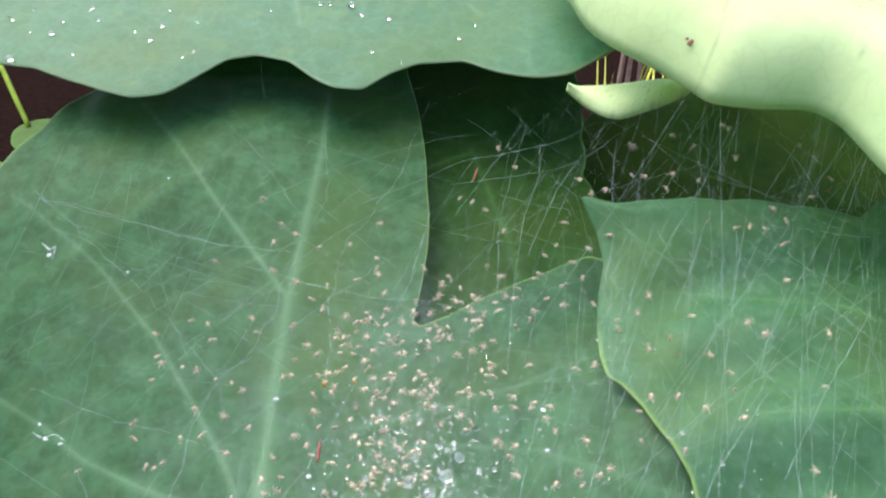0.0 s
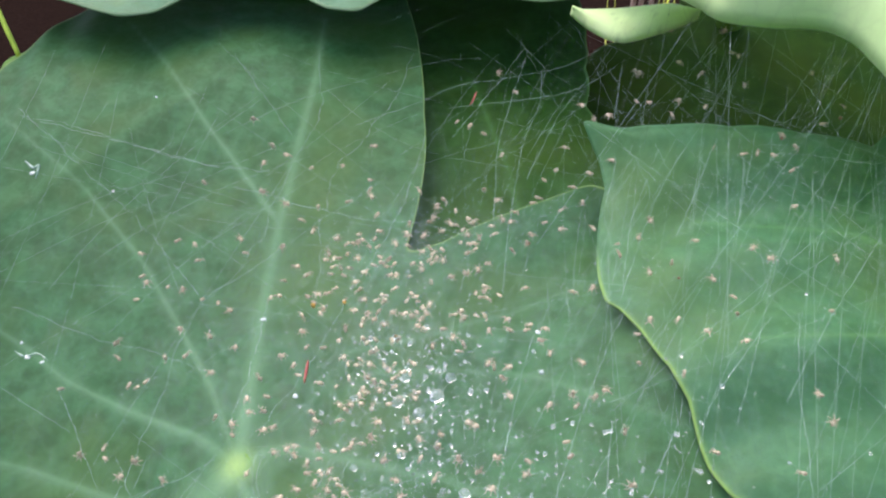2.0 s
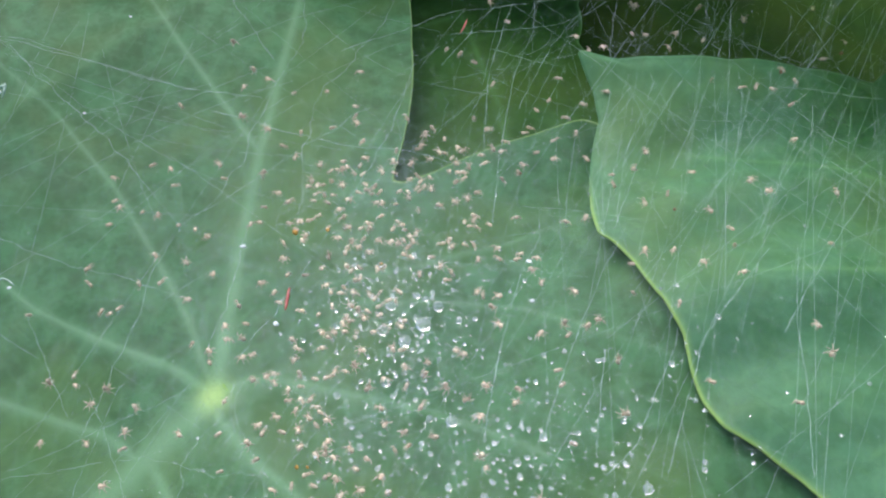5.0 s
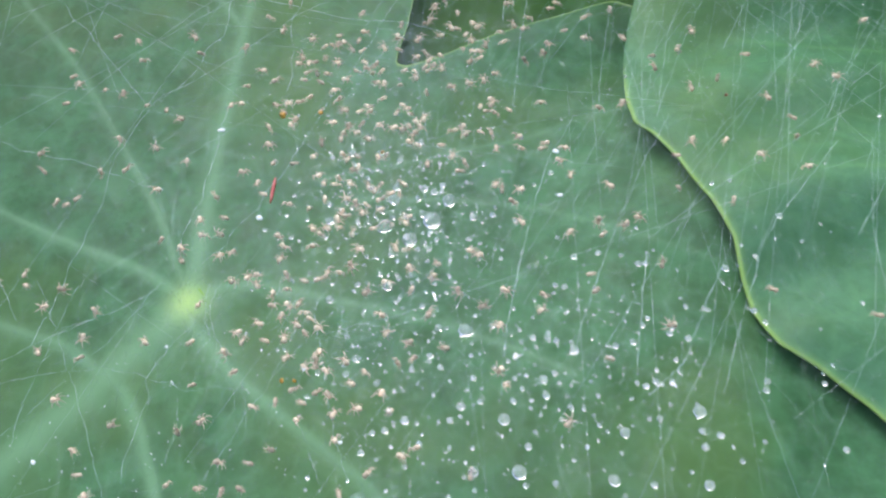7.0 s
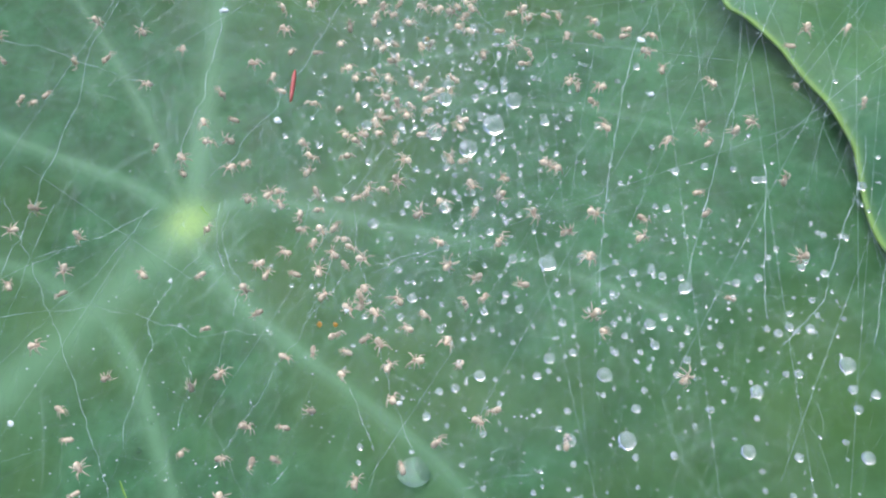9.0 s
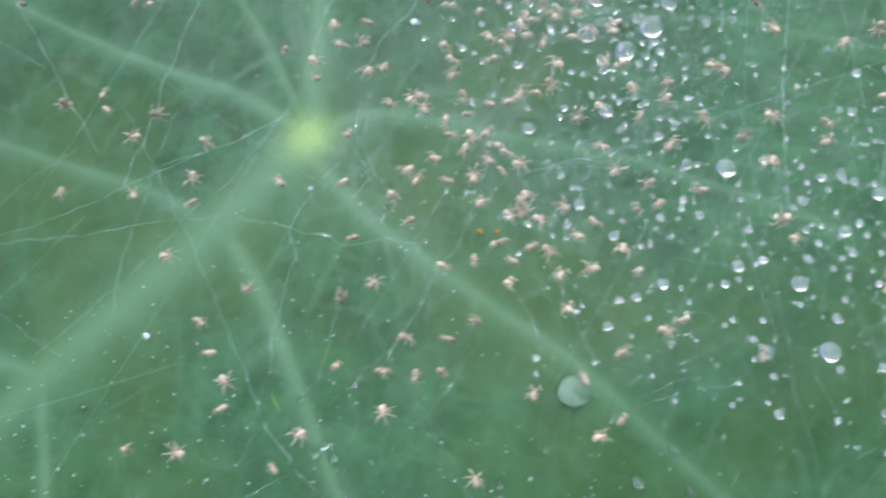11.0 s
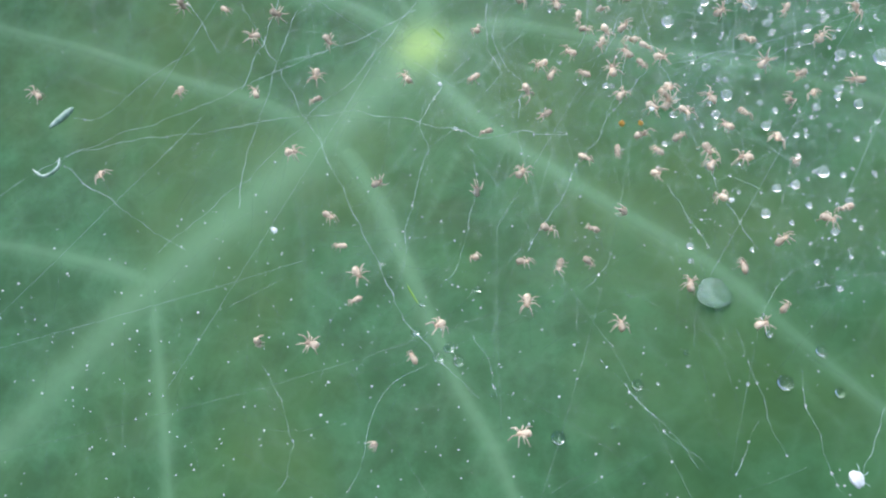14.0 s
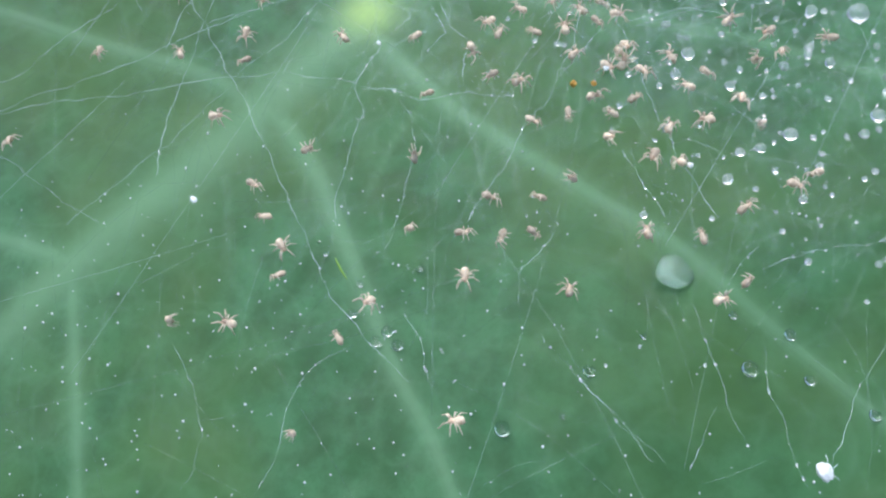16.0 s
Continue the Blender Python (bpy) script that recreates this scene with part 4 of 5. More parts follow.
drops([
    (17.6, 73.4, 0.70), (19.3, 74.3, 0.50), (7.5, 74.0, 0.50), (10.5, 82.9, 0.52), (30.8, 72.3, 0.39), (36.7, 75.8, 0.40),
    (42.8, 84.4, 0.41), (35.6, 71.8, 0.39), (46.8, 92.1, 0.64), (51.8, 94.4, 0.43), (51.1, 110.6, 0.46), (80.2, 125.4, 0.36),
    (59.8, 97.2, 0.33), (36.7, 138.1, 0.38), (15.5, 96.8, 0.33), (20.0, 88.2, 0.32), (12.2, 78.8, 0.31), (13.7, 85.7, 0.32),
    (-13.5, 118.6, 0.37), (-8.5, 116.7, 0.36), (-15.6, 113.1, 0.36), (-10.9, 115.5, 0.36), (-9.2, 106.9, 0.35), (-11.7, 105.0, 0.35),
    (-3.9, 106.4, 0.35), (-1.4, 99.3, 0.45), (-2.4, 94.1, 0.44), (-7.5, 94.6, 0.45), (10.7, 75.6, 0.30), (14.2, 74.3, 0.30),
], sheet_z, -0.0002, 0.0, 10, ROUND, "clear round water drop hanging in the silk", "drops in the web")
drops([
    (24.4, 72.8, 0.30), (23.4, 85.0, 0.31), (18.3, 85.3, 0.31), (-22.2, 94.9, 0.34), (-21.9, 102.7, 0.35), (-24.8, 108.4, 0.36),
    (-12.2, 121.4, 0.37), (-14.4, 123.1, 0.37), (11.9, 67.5, 0.88), (13.8, 60.0, 1.08), (8.5, 70.3, 0.49), (17.9, 70.8, 0.57),
    (38.7, 67.5, 0.94), (28.3, 64.8, 0.78), (26.2, 58.1, 0.83), (31.2, 57.2, 0.52), (38.2, 56.9, 0.74), (38.6, 62.3, 0.53),
    (15.1, 63.5, 0.55), (18.6, 58.2, 0.46), (21.3, 68.9, 0.48), (13.3, 70.1, 0.49), (7.6, 60.3, 0.78), (25.2, 70.5, 0.40),
    (31.8, 66.7, 0.39), (23.1, 63.0, 0.39), (42.3, 62.2, 0.30), (57.0, 61.7, 0.45),
], sheet_z, -0.0002, 0.0, 10, ROUND, "clear round water drop hanging in the silk", "drops in the web")
drops([
    (2.3, 55.2, 0.63), (-2.0, 51.7, 0.87), (3.8, 50.7, 0.55), (-26.1, 46.6, 0.82), (-17.5, 52.0, 0.64), (-38.6, 58.3, 0.69),
    (-39.8, 57.2, 0.68), (-37.4, 56.6, 0.68), (-42.8, 60.6, 0.56), (-46.6, 68.2, 0.36), (-35.4, 65.5, 0.49), (-42.2, 64.2, 0.42),
    (-12.1, 55.4, 0.32), (-20.1, 47.7, 0.31), (9.7, 47.4, 0.61), (-3.2, 57.2, 0.44), (-47.6, 70.0, 0.29), (-45.4, 72.0, 0.22),
    (-33.4, 52.1, 0.26), (-21.1, 70.9, 0.21), (-23.7, 70.8, 0.21),
], main_skin, 0.0002, 0.27, 0, SESSILE, "clear water drop sitting on the green leaf", "drops on the leaf")
drops([
    (-8.8, 62.1, 2.00),
], main_skin, 0.0002, 0.14, 0, DOME, "large flat milky water drop lying on the leaf", "drops on the leaf")
drops([
    (-139.1, 243.4, 1.47), (-129.6, 256.4, 1.01), (-93.7, 260.3, 0.85), (-127.7, 262.7, 0.68), (-115.9, 263.3, 0.68), (-119.9, 271.1, 0.70),
    (-145.3, 264.2, 0.69), (-136.8, 257.3, 0.51), (-147.5, 267.0, 0.52), (-120.4, 269.5, 0.52), (-96.0, 252.9, 0.84), (-80.8, 247.1, 0.66),
    (-84.0, 244.8, 0.49), (-82.5, 262.7, 0.51), (-31.4, 271.7, 1.22), (-27.6, 266.4, 0.86), (-18.3, 263.9, 0.86), (-42.0, 273.3, 0.88),
    (-23.1, 246.5, 0.66), (5.2, 254.3, 0.84), (10.6, 261.8, 0.51), (-13.4, 241.5, 0.49), (-38.7, 272.7, 0.70), (-58.7, 269.5, 0.52),
    (-119.4, 245.7, 0.66), (-102.1, 257.3, 0.51), (-93.4, 269.5, 0.52), (-139.7, 269.5, 0.52),
], top_skin, 0.0002, 0.3, 0, BEAD, "bright water bead on the wet grey-green leaf", "beads on the wet leaf")


rnd = random.Random(77)
for cx, cy, sx, sy, count in ((0.020, 0.074, 0.017, 0.012, 95), (-0.004, 0.105, 0.010, 0.013, 55), (0.045, 0.085, 0.012, 0.016, 18), (-0.008, 0.073, 0.008, 0.010, 16)):
    drops([(1000 * rnd.gauss(cx, sx), 1000 * rnd.gauss(cy, sy), rnd.choice((0.24, 0.28, 0.34, 0.40, 0.52))) for _ in range(count)], sheet_z, -0.0002, 0.0, 10, ROUND, "clear round water drop hanging in the silk", "drops in the web")


# ---- the web ----
web = thing("spider_web", "tangled nursery web of fine white silk over the leaves", "spider web")


def thread(places, height=sheet_z, lift=0.0, r=0.05):
    p = np.array(places) / 1000
    n = 16 * (len(p) - 1) + 1
    at = np.linspace(0, len(p) - 1, n)
    q = np.column_stack([np.interp(at, range(len(p)), p[:, k]) for k in (0, 1)])
    q = 0.6 * q + 0.4 * spline(p, n)
    z = height(q[:, 0], q[:, 1]) + lift + np.array([0.0012 * noise.noise((a * 60, b * 60, 4.0)) for a, b in q])
    faint = float(p[:, 1].mean()) < 0.068
    wild = 0.0008 - 0.0005 * smoothstep(-0.01, 0.02, float(p[0, 0]))
    q = q + np.array([[wild * noise.noise((a * 260, b * 260, 1.0)) + 0.0002 * noise.noise((a * 1100, b * 1100, 3.0)), wild * noise.noise((a * 260, b * 260, 9.0)) + 0.0002 * noise.noise((a * 1100, b * 1100, 5.0))] for a, b in q])
    return mesh_object("thread", *tube(np.column_stack([q, z]), r / 1000 * np.array([0.8 + 1.1 * noise.noise((a * 700, b * 700, 2.0)) for a, b in q]) * (1.5 if faint else 1), 4), FINE_SILK if faint else SILK, web)


thread([(-58.2, 207.4), (-47.3, 193.5), (-39.6, 182.2)], r=0.03)
thread([(-34.8, 210.7), (-32.7, 193.2), (-32.6, 187.3)], r=0.03)
thread([(-8.0, 214.0), (-13.0, 194.8), (-18.2, 186.3), (-20.6, 178.8), (-25.6, 172.8), (-27.9, 164.9), (-28.1, 156.8), (-29.1, 152.4), (-27.8, 142.7), (-28.2, 133.3)], r=0.03)
thread([(-114.2, 187.5), (-93.3, 182.5), (-72.8, 176.2), (-56.7, 172.9), (-40.8, 170.2)], r=0.03)
thread([(-38.2, 172.3), (-41.1, 163.4), (-42.7, 156.9), (-42.5, 151.4), (-45.8, 148.5), (-46.8, 143.3), (-49.9, 139.4), (-52.9, 135.6)], r=0.03)
thread([(-13.8, 166.5), (-26.3, 156.6), (-36.7, 148.9), (-44.9, 142.1), (-54.8, 135.7)], r=0.03)
thread([(-114.9, 190.1), (-103.4, 180.4), (-93.1, 171.4), (-85.3, 165.4), (-75.2, 157.1), (-65.8, 146.5), (-55.8, 135.8)], r=0.03)
thread([(-3.7, 182.7), (-8.7, 157.5), (-13.6, 145.5), (-20.7, 132.1)], r=0.03)
thread([(-107.6, 184.9), (-83.0, 179.2), (-57.7, 172.9)], r=0.03)
thread([(3.2, 181.4), (15.5, 204.9), (24.7, 224.4)], r=0.03)
thread([(1.7, 192.8), (21.7, 200.0), (40.3, 207.3), (60.0, 224.5)], r=0.03)
thread([(48.0, 226.1), (28.0, 214.2), (1.7, 200.1), (-22.6, 185.6)], r=0.03)
thread([(29.8, 216.3), (28.0, 199.7), (22.1, 180.9), (20.1, 169.4), (17.4, 151.3), (15.1, 131.4)], r=0.03)
thread([(53.5, 217.1), (49.0, 196.9), (45.7, 172.5), (41.6, 158.4)], r=0.03)
thread([(88.3, 218.5), (74.4, 193.9), (61.5, 172.5), (53.1, 157.3), (43.2, 132.6), (40.7, 126.5)], r=0.03)
thread([(109.2, 213.9), (89.2, 185.3), (84.2, 170.1)], r=0.03)
thread([(123.1, 204.3), (102.6, 172.7), (87.2, 151.2), (75.9, 134.7), (70.8, 124.8)], r=0.03)
thread([(96.7, 213.5), (101.6, 201.3), (103.5, 175.6)], r=0.03)
thread([(86.7, 172.8), (101.2, 168.3), (109.8, 165.9)], r=0.03)
thread([(40.6, 165.5), (36.1, 159.0), (32.8, 143.7), (30.8, 129.6)], r=0.03)
thread([(78.3, 172.3), (73.3, 155.3), (69.4, 142.5)], r=0.03)
thread([(43.1, 126.4), (36.6, 114.1), (31.3, 102.0), (26.3, 89.2), (22.5, 78.5)], r=0.03)
thread([(26.2, 128.6), (21.4, 118.1), (18.3, 108.2), (15.4, 96.4), (12.5, 82.2), (11.4, 71.1)], r=0.03)
thread([(49.3, 99.9), (46.6, 93.0), (42.4, 85.0), (38.2, 76.1), (32.1, 70.0)], r=0.03)
thread([(76.8, 119.5), (71.6, 99.5), (69.7, 86.8), (65.8, 68.5)], r=0.03)
thread([(70.9, 118.8), (55.1, 99.5), (49.8, 87.9), (42.4, 70.2)], r=0.03)
thread([(34.8, 95.3), (31.0, 73.6)], r=0.03)
thread([(-39.3, 134.0), (-40.3, 121.2), (-41.8, 109.3), (-43.3, 102.4)], r=0.03)
thread([(-55.5, 134.3), (-59.5, 122.1), (-60.2, 112.4), (-62.3, 105.8), (-64.0, 97.6), (-66.4, 86.9)], r=0.03)
thread([(-102.5, 136.6), (-82.1, 128.0), (-62.9, 121.5), (-47.9, 115.4)], r=0.03)
thread([(-85.5, 115.8), (-78.3, 104.2), (-70.1, 92.1)], r=0.03)
thread([(-21.5, 130.2), (-25.6, 118.8), (-30.4, 109.8), (-37.9, 99.2)], r=0.03)
thread([(26.1, 224.9), (15.9, 181.9), (13.6, 154.2)], r=0.03)
thread([(65.6, 196.5), (46.8, 151.6), (41.5, 128.3)], r=0.03)
thread([(101.2, 141.0), (83.5, 118.7), (68.7, 98.2)], r=0.03)
thread([(82.4, 204.0), (64.7, 162.2), (56.1, 144.9)], r=0.03)
thread([(51.3, 225.7), (33.6, 195.9), (22.6, 168.0)], r=0.03)
thread([(-52.6, 166.5), (-17.7, 154.1), (12.1, 148.7)], r=0.03)
thread([(-60.7, 98.5), (-63.1, 89.5), (-63.9, 81.7), (-65.1, 76.1), (-65.1, 70.3)], r=0.019)
thread([(-45.4, 96.5), (-49.3, 91.0), (-54.8, 84.7), (-61.0, 77.7), (-71.4, 68.4), (-74.3, 66.0)], r=0.019)
thread([(-68.2, 99.4), (-63.2, 90.6), (-57.5, 81.4), (-53.6, 74.0), (-48.2, 63.7), (-45.7, 58.6), (-43.7, 55.0), (-40.7, 51.0), (-36.5, 46.0)], r=0.019)
thread([(-89.0, 79.8), (-82.6, 80.8), (-72.2, 81.4), (-63.0, 82.0), (-52.2, 81.9), (-43.4, 79.7)], r=0.019)
thread([(-38.3, 87.8), (-42.7, 82.7), (-43.4, 79.7), (-42.8, 75.2), (-44.0, 70.0), (-44.8, 63.4)], r=0.019)
thread([(-88.6, 78.2), (-79.7, 71.5), (-70.9, 65.8)], r=0.019)
thread([(-89.1, 85.0), (-85.4, 84.7), (-78.7, 89.9), (-73.7, 93.3)], r=0.019)
thread([(-62.2, 89.9), (-56.5, 91.4), (-46.3, 95.0)], r=0.019)
thread([(-59.9, 51.2), (-56.7, 46.9), (-55.0, 42.9), (-56.6, 37.6)], r=0.019)
thread([(-41.5, 50.3), (-44.9, 48.9), (-46.3, 47.8), (-47.1, 43.6), (-47.9, 39.5), (-48.8, 37.2)], r=0.019)
thread([(-18.4, 93.3), (-17.4, 87.4), (-16.1, 82.3), (-14.0, 74.2), (-12.9, 68.7), (-11.3, 63.5), (-9.9, 59.4)], r=0.019)
thread([(-36.7, 95.3), (-36.0, 88.5), (-34.6, 85.2), (-36.3, 82.8)], r=0.019)
thread([(-23.3, 61.0), (-24.5, 57.7), (-26.3, 55.8), (-27.0, 51.1)], r=0.019)
thread([(3.9, 48.9), (1.5, 44.9), (-0.9, 40.4), (-2.0, 38.5)], r=0.019)
thread([(-6.0, 48.0), (-5.9, 44.3), (-4.5, 40.1), (-4.0, 36.9)], r=0.019)
thread([(-6.0, 54.9), (-2.4, 56.1), (0.8, 56.3), (4.9, 57.2)], r=0.019)
thread([(-10.3, 43.4), (-11.4, 40.4), (-12.5, 38.1)], r=0.019)
thread([(-12.0, 51.7), (-10.8, 48.5), (-9.6, 44.0), (-7.8, 39.8)], r=0.019)
thread([(-36.8, 53.9), (-35.2, 50.2), (-34.5, 46.2)], r=0.019)
thread([(-24.7, 49.7), (-22.3, 46.7), (-19.5, 43.8), (-15.5, 39.1)], r=0.019)
thread([(-38.0, 75.2), (-36.8, 70.1), (-38.6, 62.1), (-40.7, 59.1)], r=0.019)
thread([(-24.9, 85.5), (-21.6, 88.5), (-20.4, 93.5)], r=0.019)
thread([(-22.6, 77.4), (-20.7, 81.0), (-18.1, 83.1)], r=0.019)
thread([(-43.4, 79.7), (-36.8, 76.5), (-27.5, 75.9)], r=0.019)
thread([(-45.4, 95.5), (-55.7, 91.6), (-66.5, 87.2), (-74.1, 84.3), (-87.7, 80.0), (-97.0, 75.0)], r=0.019)
thread([(-24.2, 94.6), (-25.0, 89.4), (-25.7, 87.8)], r=0.019)
thread([(-19.3, 90.5), (-22.5, 78.5), (-25.1, 73.2), (-29.2, 65.8), (-31.2, 62.2)], r=0.019)
thread([(-34.4, 95.7), (-35.7, 91.3), (-34.3, 86.7), (-32.3, 83.5), (-32.9, 77.7)], r=0.019)
thread([(-13.0, 69.1), (-7.2, 66.3), (3.0, 63.5)], r=0.019)
thread([(-16.0, 83.3), (-11.3, 85.0), (-4.0, 84.7), (0.9, 85.9)], r=0.019)
thread([(-17.2, 68.2), (-15.7, 64.0), (-14.2, 60.3)], r=0.019)
thread([(3.8, 61.0), (0.4, 60.6), (-2.6, 59.1)], low_silk, r=0.018)
thread([(-20.1, 49.6), (-17.1, 46.4), (-11.9, 41.5)], low_silk, r=0.018)
thread([(-6.3, 56.7), (-4.5, 59.6), (-2.3, 61.7)], low_silk, r=0.018)



def silk_haze(name, count, region, spread, slopes, length, r, material, seed):
    """Many fine strands: a centre in the region, a slope from the list, ends sinking to the sheet."""
    rnd = random.Random(seed)
    verts, faces = [], []
    for _ in range(count):
        cx, cy = rnd.gauss(region[0], spread[0]), rnd.gauss(region[1], spread[1])
        a = radians(rnd.choice(slopes) + rnd.gauss(0, 13))
        ln = rnd.uniform(*length)
        bow = rnd.gauss(0, 0.02) * ln
        lift = rnd.gauss(0, 0.003)
        pts = []
        for u in np.linspace(-0.5, 0.5, 8):
            x = cx + math.cos(a) * ln * u - math.sin(a) * bow * (1 - 4 * u * u)
            y = cy + math.sin(a) * ln * u + math.cos(a) * bow * (1 - 4 * u * u)
            x, y = x + 0.0002 * noise.noise((x * 160, y * 160, lift * 900)), y + 0.0002 * noise.noise((y * 160, x * 160, lift * 700))
            pts.append((x, y, float(sheet_z(np.array(x), np.array(y))) + lift * (1 - 4 * u * u)))
        v, f = tube(pts, [r / 1000] * 8, 3)
        o = len(verts)
        verts += v
        faces += [tuple(i + o for i in q) for q in f]
    ob = mesh_object(name, verts, faces, material, web, "haze of very fine silk strands")
    ob["kind"] = "stuff"
    return ob


silk_haze("fine_silk", 70, (-0.055, 0.15), (0.03, 0.022), (75, 100, 150, 165, 40), (0.06, 0.13), 0.014, FINE_SILK, 1)
silk_haze("fine_silk", 30, (0.035, 0.14), (0.025, 0.03), (72, 80, 65, 68, 50, 120, 165, 10), (0.07, 0.14), 0.016, FINE_SILK, 2)
silk_haze("fine_silk", 80, (0.09, 0.15), (0.025, 0.03), (60, 70, 64, 50, 125, 170), (0.07, 0.14), 0.017, FINE_SILK, 4)
silk_haze("fine_silk", 260, (-0.03, 0.08), (0.035, 0.02), (75, 100, 150, 40, 20), (0.006, 0.025), 0.012, FINE_SILK, 3)
silk_haze("fine_silk", 700, (-0.0049, 0.1131), (0.014, 0.02), (80, 90, 100, 70, 30, 140, 160), (0.004, 0.016), 0.013, FINE_SILK, 6)
silk_haze("fine_silk", 350, (0.0174, 0.0717), (0.02, 0.013), (80, 90, 70, 50, 20, 150), (0.004, 0.02), 0.012, FINE_SILK, 7)

silk_haze("silk_veil", 260, (-0.01, 0.125), (0.028, 0.028), (75, 80, 85, 60, 105, 50, 150, 165, 20), (0.02, 0.08), 0.03, VEIL_SILK, 12)
silk_haze("fine_silk", 20, (0.085, 0.17), (0.025, 0.025), (65, 60, 50, 72, 120, 150), (0.08, 0.15), 0.013, SILK, 8)
silk_haze("fine_silk", 12, (0.025, 0.165), (0.02, 0.02), (60, 72, 80, 20, 165), (0.04, 0.10), 0.013, SILK, 9)
silk_haze("fine_silk", 16, (-0.06, 0.165), (0.03, 0.018), (150, 160, 40, 30, 75), (0.04, 0.11), 0.015, SILK, 10)


def long_strands(name, count, box, slopes, length, r, lift, seed):
    """Single long strands drawn tight from one side of the web to another."""
    rnd = random.Random(seed)
    verts, faces = [], []
    for _ in range(count):
        cx, cy = rnd.uniform(box[0], box[2]), rnd.uniform(box[1], box[3])
        a, ln = radians(rnd.choice(slopes) + rnd.gauss(0, 5)), rnd.uniform(*length)
        ends = []
        for u in (-0.5, 0.5):
            x, y = cx + math.cos(a) * ln * u, cy + math.sin(a) * ln * u
            ends.append(np.array([x, y, float(sheet_z(np.array(x), np.array(y))) + rnd.uniform(*lift)]))
        sag = rnd.uniform(0.0, 0.02) * ln
        pts = [ends[0] * (1 - u) + ends[1] * u - np.array([0, 0, sag * 4 * u * (1 - u)]) for u in np.linspace(0, 1, 9)]
        pts = [p + 0.00012 * np.array([noise.noise(tuple(p * 170)), noise.noise(tuple(p * 190)), 0]) for p in pts]
        v, f = tube(pts, [rnd.uniform(0.7, 1.3) * r / 1000] * 9, 3)
        o = len(verts)
        verts += v
        faces += [tuple(i + o for i in q) for q in f]
    ob = mesh_object(name, verts, faces, SILK, web, "long tight single strands of silk")
    ob["kind"] = "stuff"


long_strands("long_silk", 46, (0.045, 0.09, 0.125, 0.215), (62, 66, 70, 58, 74, 118, 128, 40), (0.09, 0.18), 0.014, (-0.002, 0.008), 61)
long_strands("long_silk", 22, (0.0, 0.09, 0.06, 0.20), (68, 74, 80, 64, 86, 100, 20), (0.08, 0.16), 0.010, (-0.002, 0.005), 62)
long_strands("long_silk", 18, (-0.115, 0.12, -0.02, 0.20), (158, 164, 150, 140, 35, 60, 48, 80), (0.04, 0.12), 0.013, (-0.003, 0.004), 63)
long_strands("long_silk", 8, (-0.1, 0.06, 0.0, 0.115), (45, 50, 62, 75, 118, 135, 155, 10), (0.02, 0.07), 0.010, (-0.006, 0.003), 64)


def silk_film():
    """The matted sheet itself, thickest where the throng sits, thinning out to nothing."""
    nx, ny = 150, 130
    gx, gy = np.meshgrid(np.linspace(-0.125, 0.135, nx), np.linspace(0.022, 0.222, ny))
    x, y = gx.ravel(), gy.ravel()
    z = sheet_z(x, y) - 0.0035 + np.array([0.0018 * noise.noise((a * 45, b * 45, 6.0)) for a, b in zip(x, y)])

    def spot(cx, cy, rx, ry):
        return np.exp(-(((x - cx) / rx) ** 2 + ((y - cy) / ry) ** 2))

    thick = 0.36 + 0.55 * spot(-0.004, 0.115, 0.022, 0.028) + 0.36 * spot(0.018, 0.07, 0.03, 0.022) + 0.35 * spot(-0.040, 0.10, 0.03, 0.022) + 0.15 * spot(0.06, 0.115, 0.04, 0.04) + 0.35 * spot(-0.06, 0.14, 0.04, 0.04)
    thick = thick * smoothstep(-0.125, -0.09, x) * smoothstep(0.125, 0.07, x) * smoothstep(0.022, 0.06, y) * smoothstep(0.190, 0.150, y)
    faces = [(i * nx + j, i * nx + j + 1, (i + 1) * nx + j + 1, (i + 1) * nx + j) for i in range(ny - 1) for j in range(nx - 1)]
    ob = mesh_object("silk_sheet", np.column_stack([x, y, z]), faces, FILM, web, "thin matted sheet of white silk", attrs={"thick": thick})
    ob["kind"] = "stuff"


silk_film()


def silk_net(count, reach, r, seed):
    """Strands from one clinging spiderling to another, the open mesh of the web."""
    rnd = random.Random(seed)
    nodes = [ob.matrix_basis.translation.copy() for ob in SPIDERS]
    verts, faces = [], []
    while count:
        a, b = rnd.choice(nodes), rnd.choice(nodes)
        d = (a - b).length
        if not reach[0] < d < reach[1] or (a.y + b.y > 0.33 and rnd.random() < 0.8):
            continue
        count -= 1
        sag = rnd.uniform(-0.004, 0.003) * d / 0.03
        side = Vector((rnd.gauss(0, 0.03), rnd.gauss(0, 0.03), 0)) * d
        pts = []
        for u in np.linspace(-0.1, 1.12, 9):
            p = a.lerp(b, u) + side * (4 * u * (1 - u)) + Vector((0, 0, sag * 4 * u * (1 - u)))
            pts.append(np.array(p) + 0.00025 * np.array([noise.noise(p * 260), noise.noise(p * 230 + Vector((5, 0, 0))), 0]))
        v, f = tube(pts, [r / 1000 * (0.8 + 0.5 * noise.noise(Vector(p) * 400)) for p in pts], 3)
        o = len(verts)
        verts += v
        faces += [tuple(i + o for i in q) for q in f]
    ob = mesh_object("silk_mesh", verts, faces, NET_SILK, web, "open mesh of thin silk strands")
    ob["kind"] = "stuff"


silk_net(300, (0.006, 0.03), 0.013, 41)
silk_net(240, (0.02, 0.07), 0.015, 42)


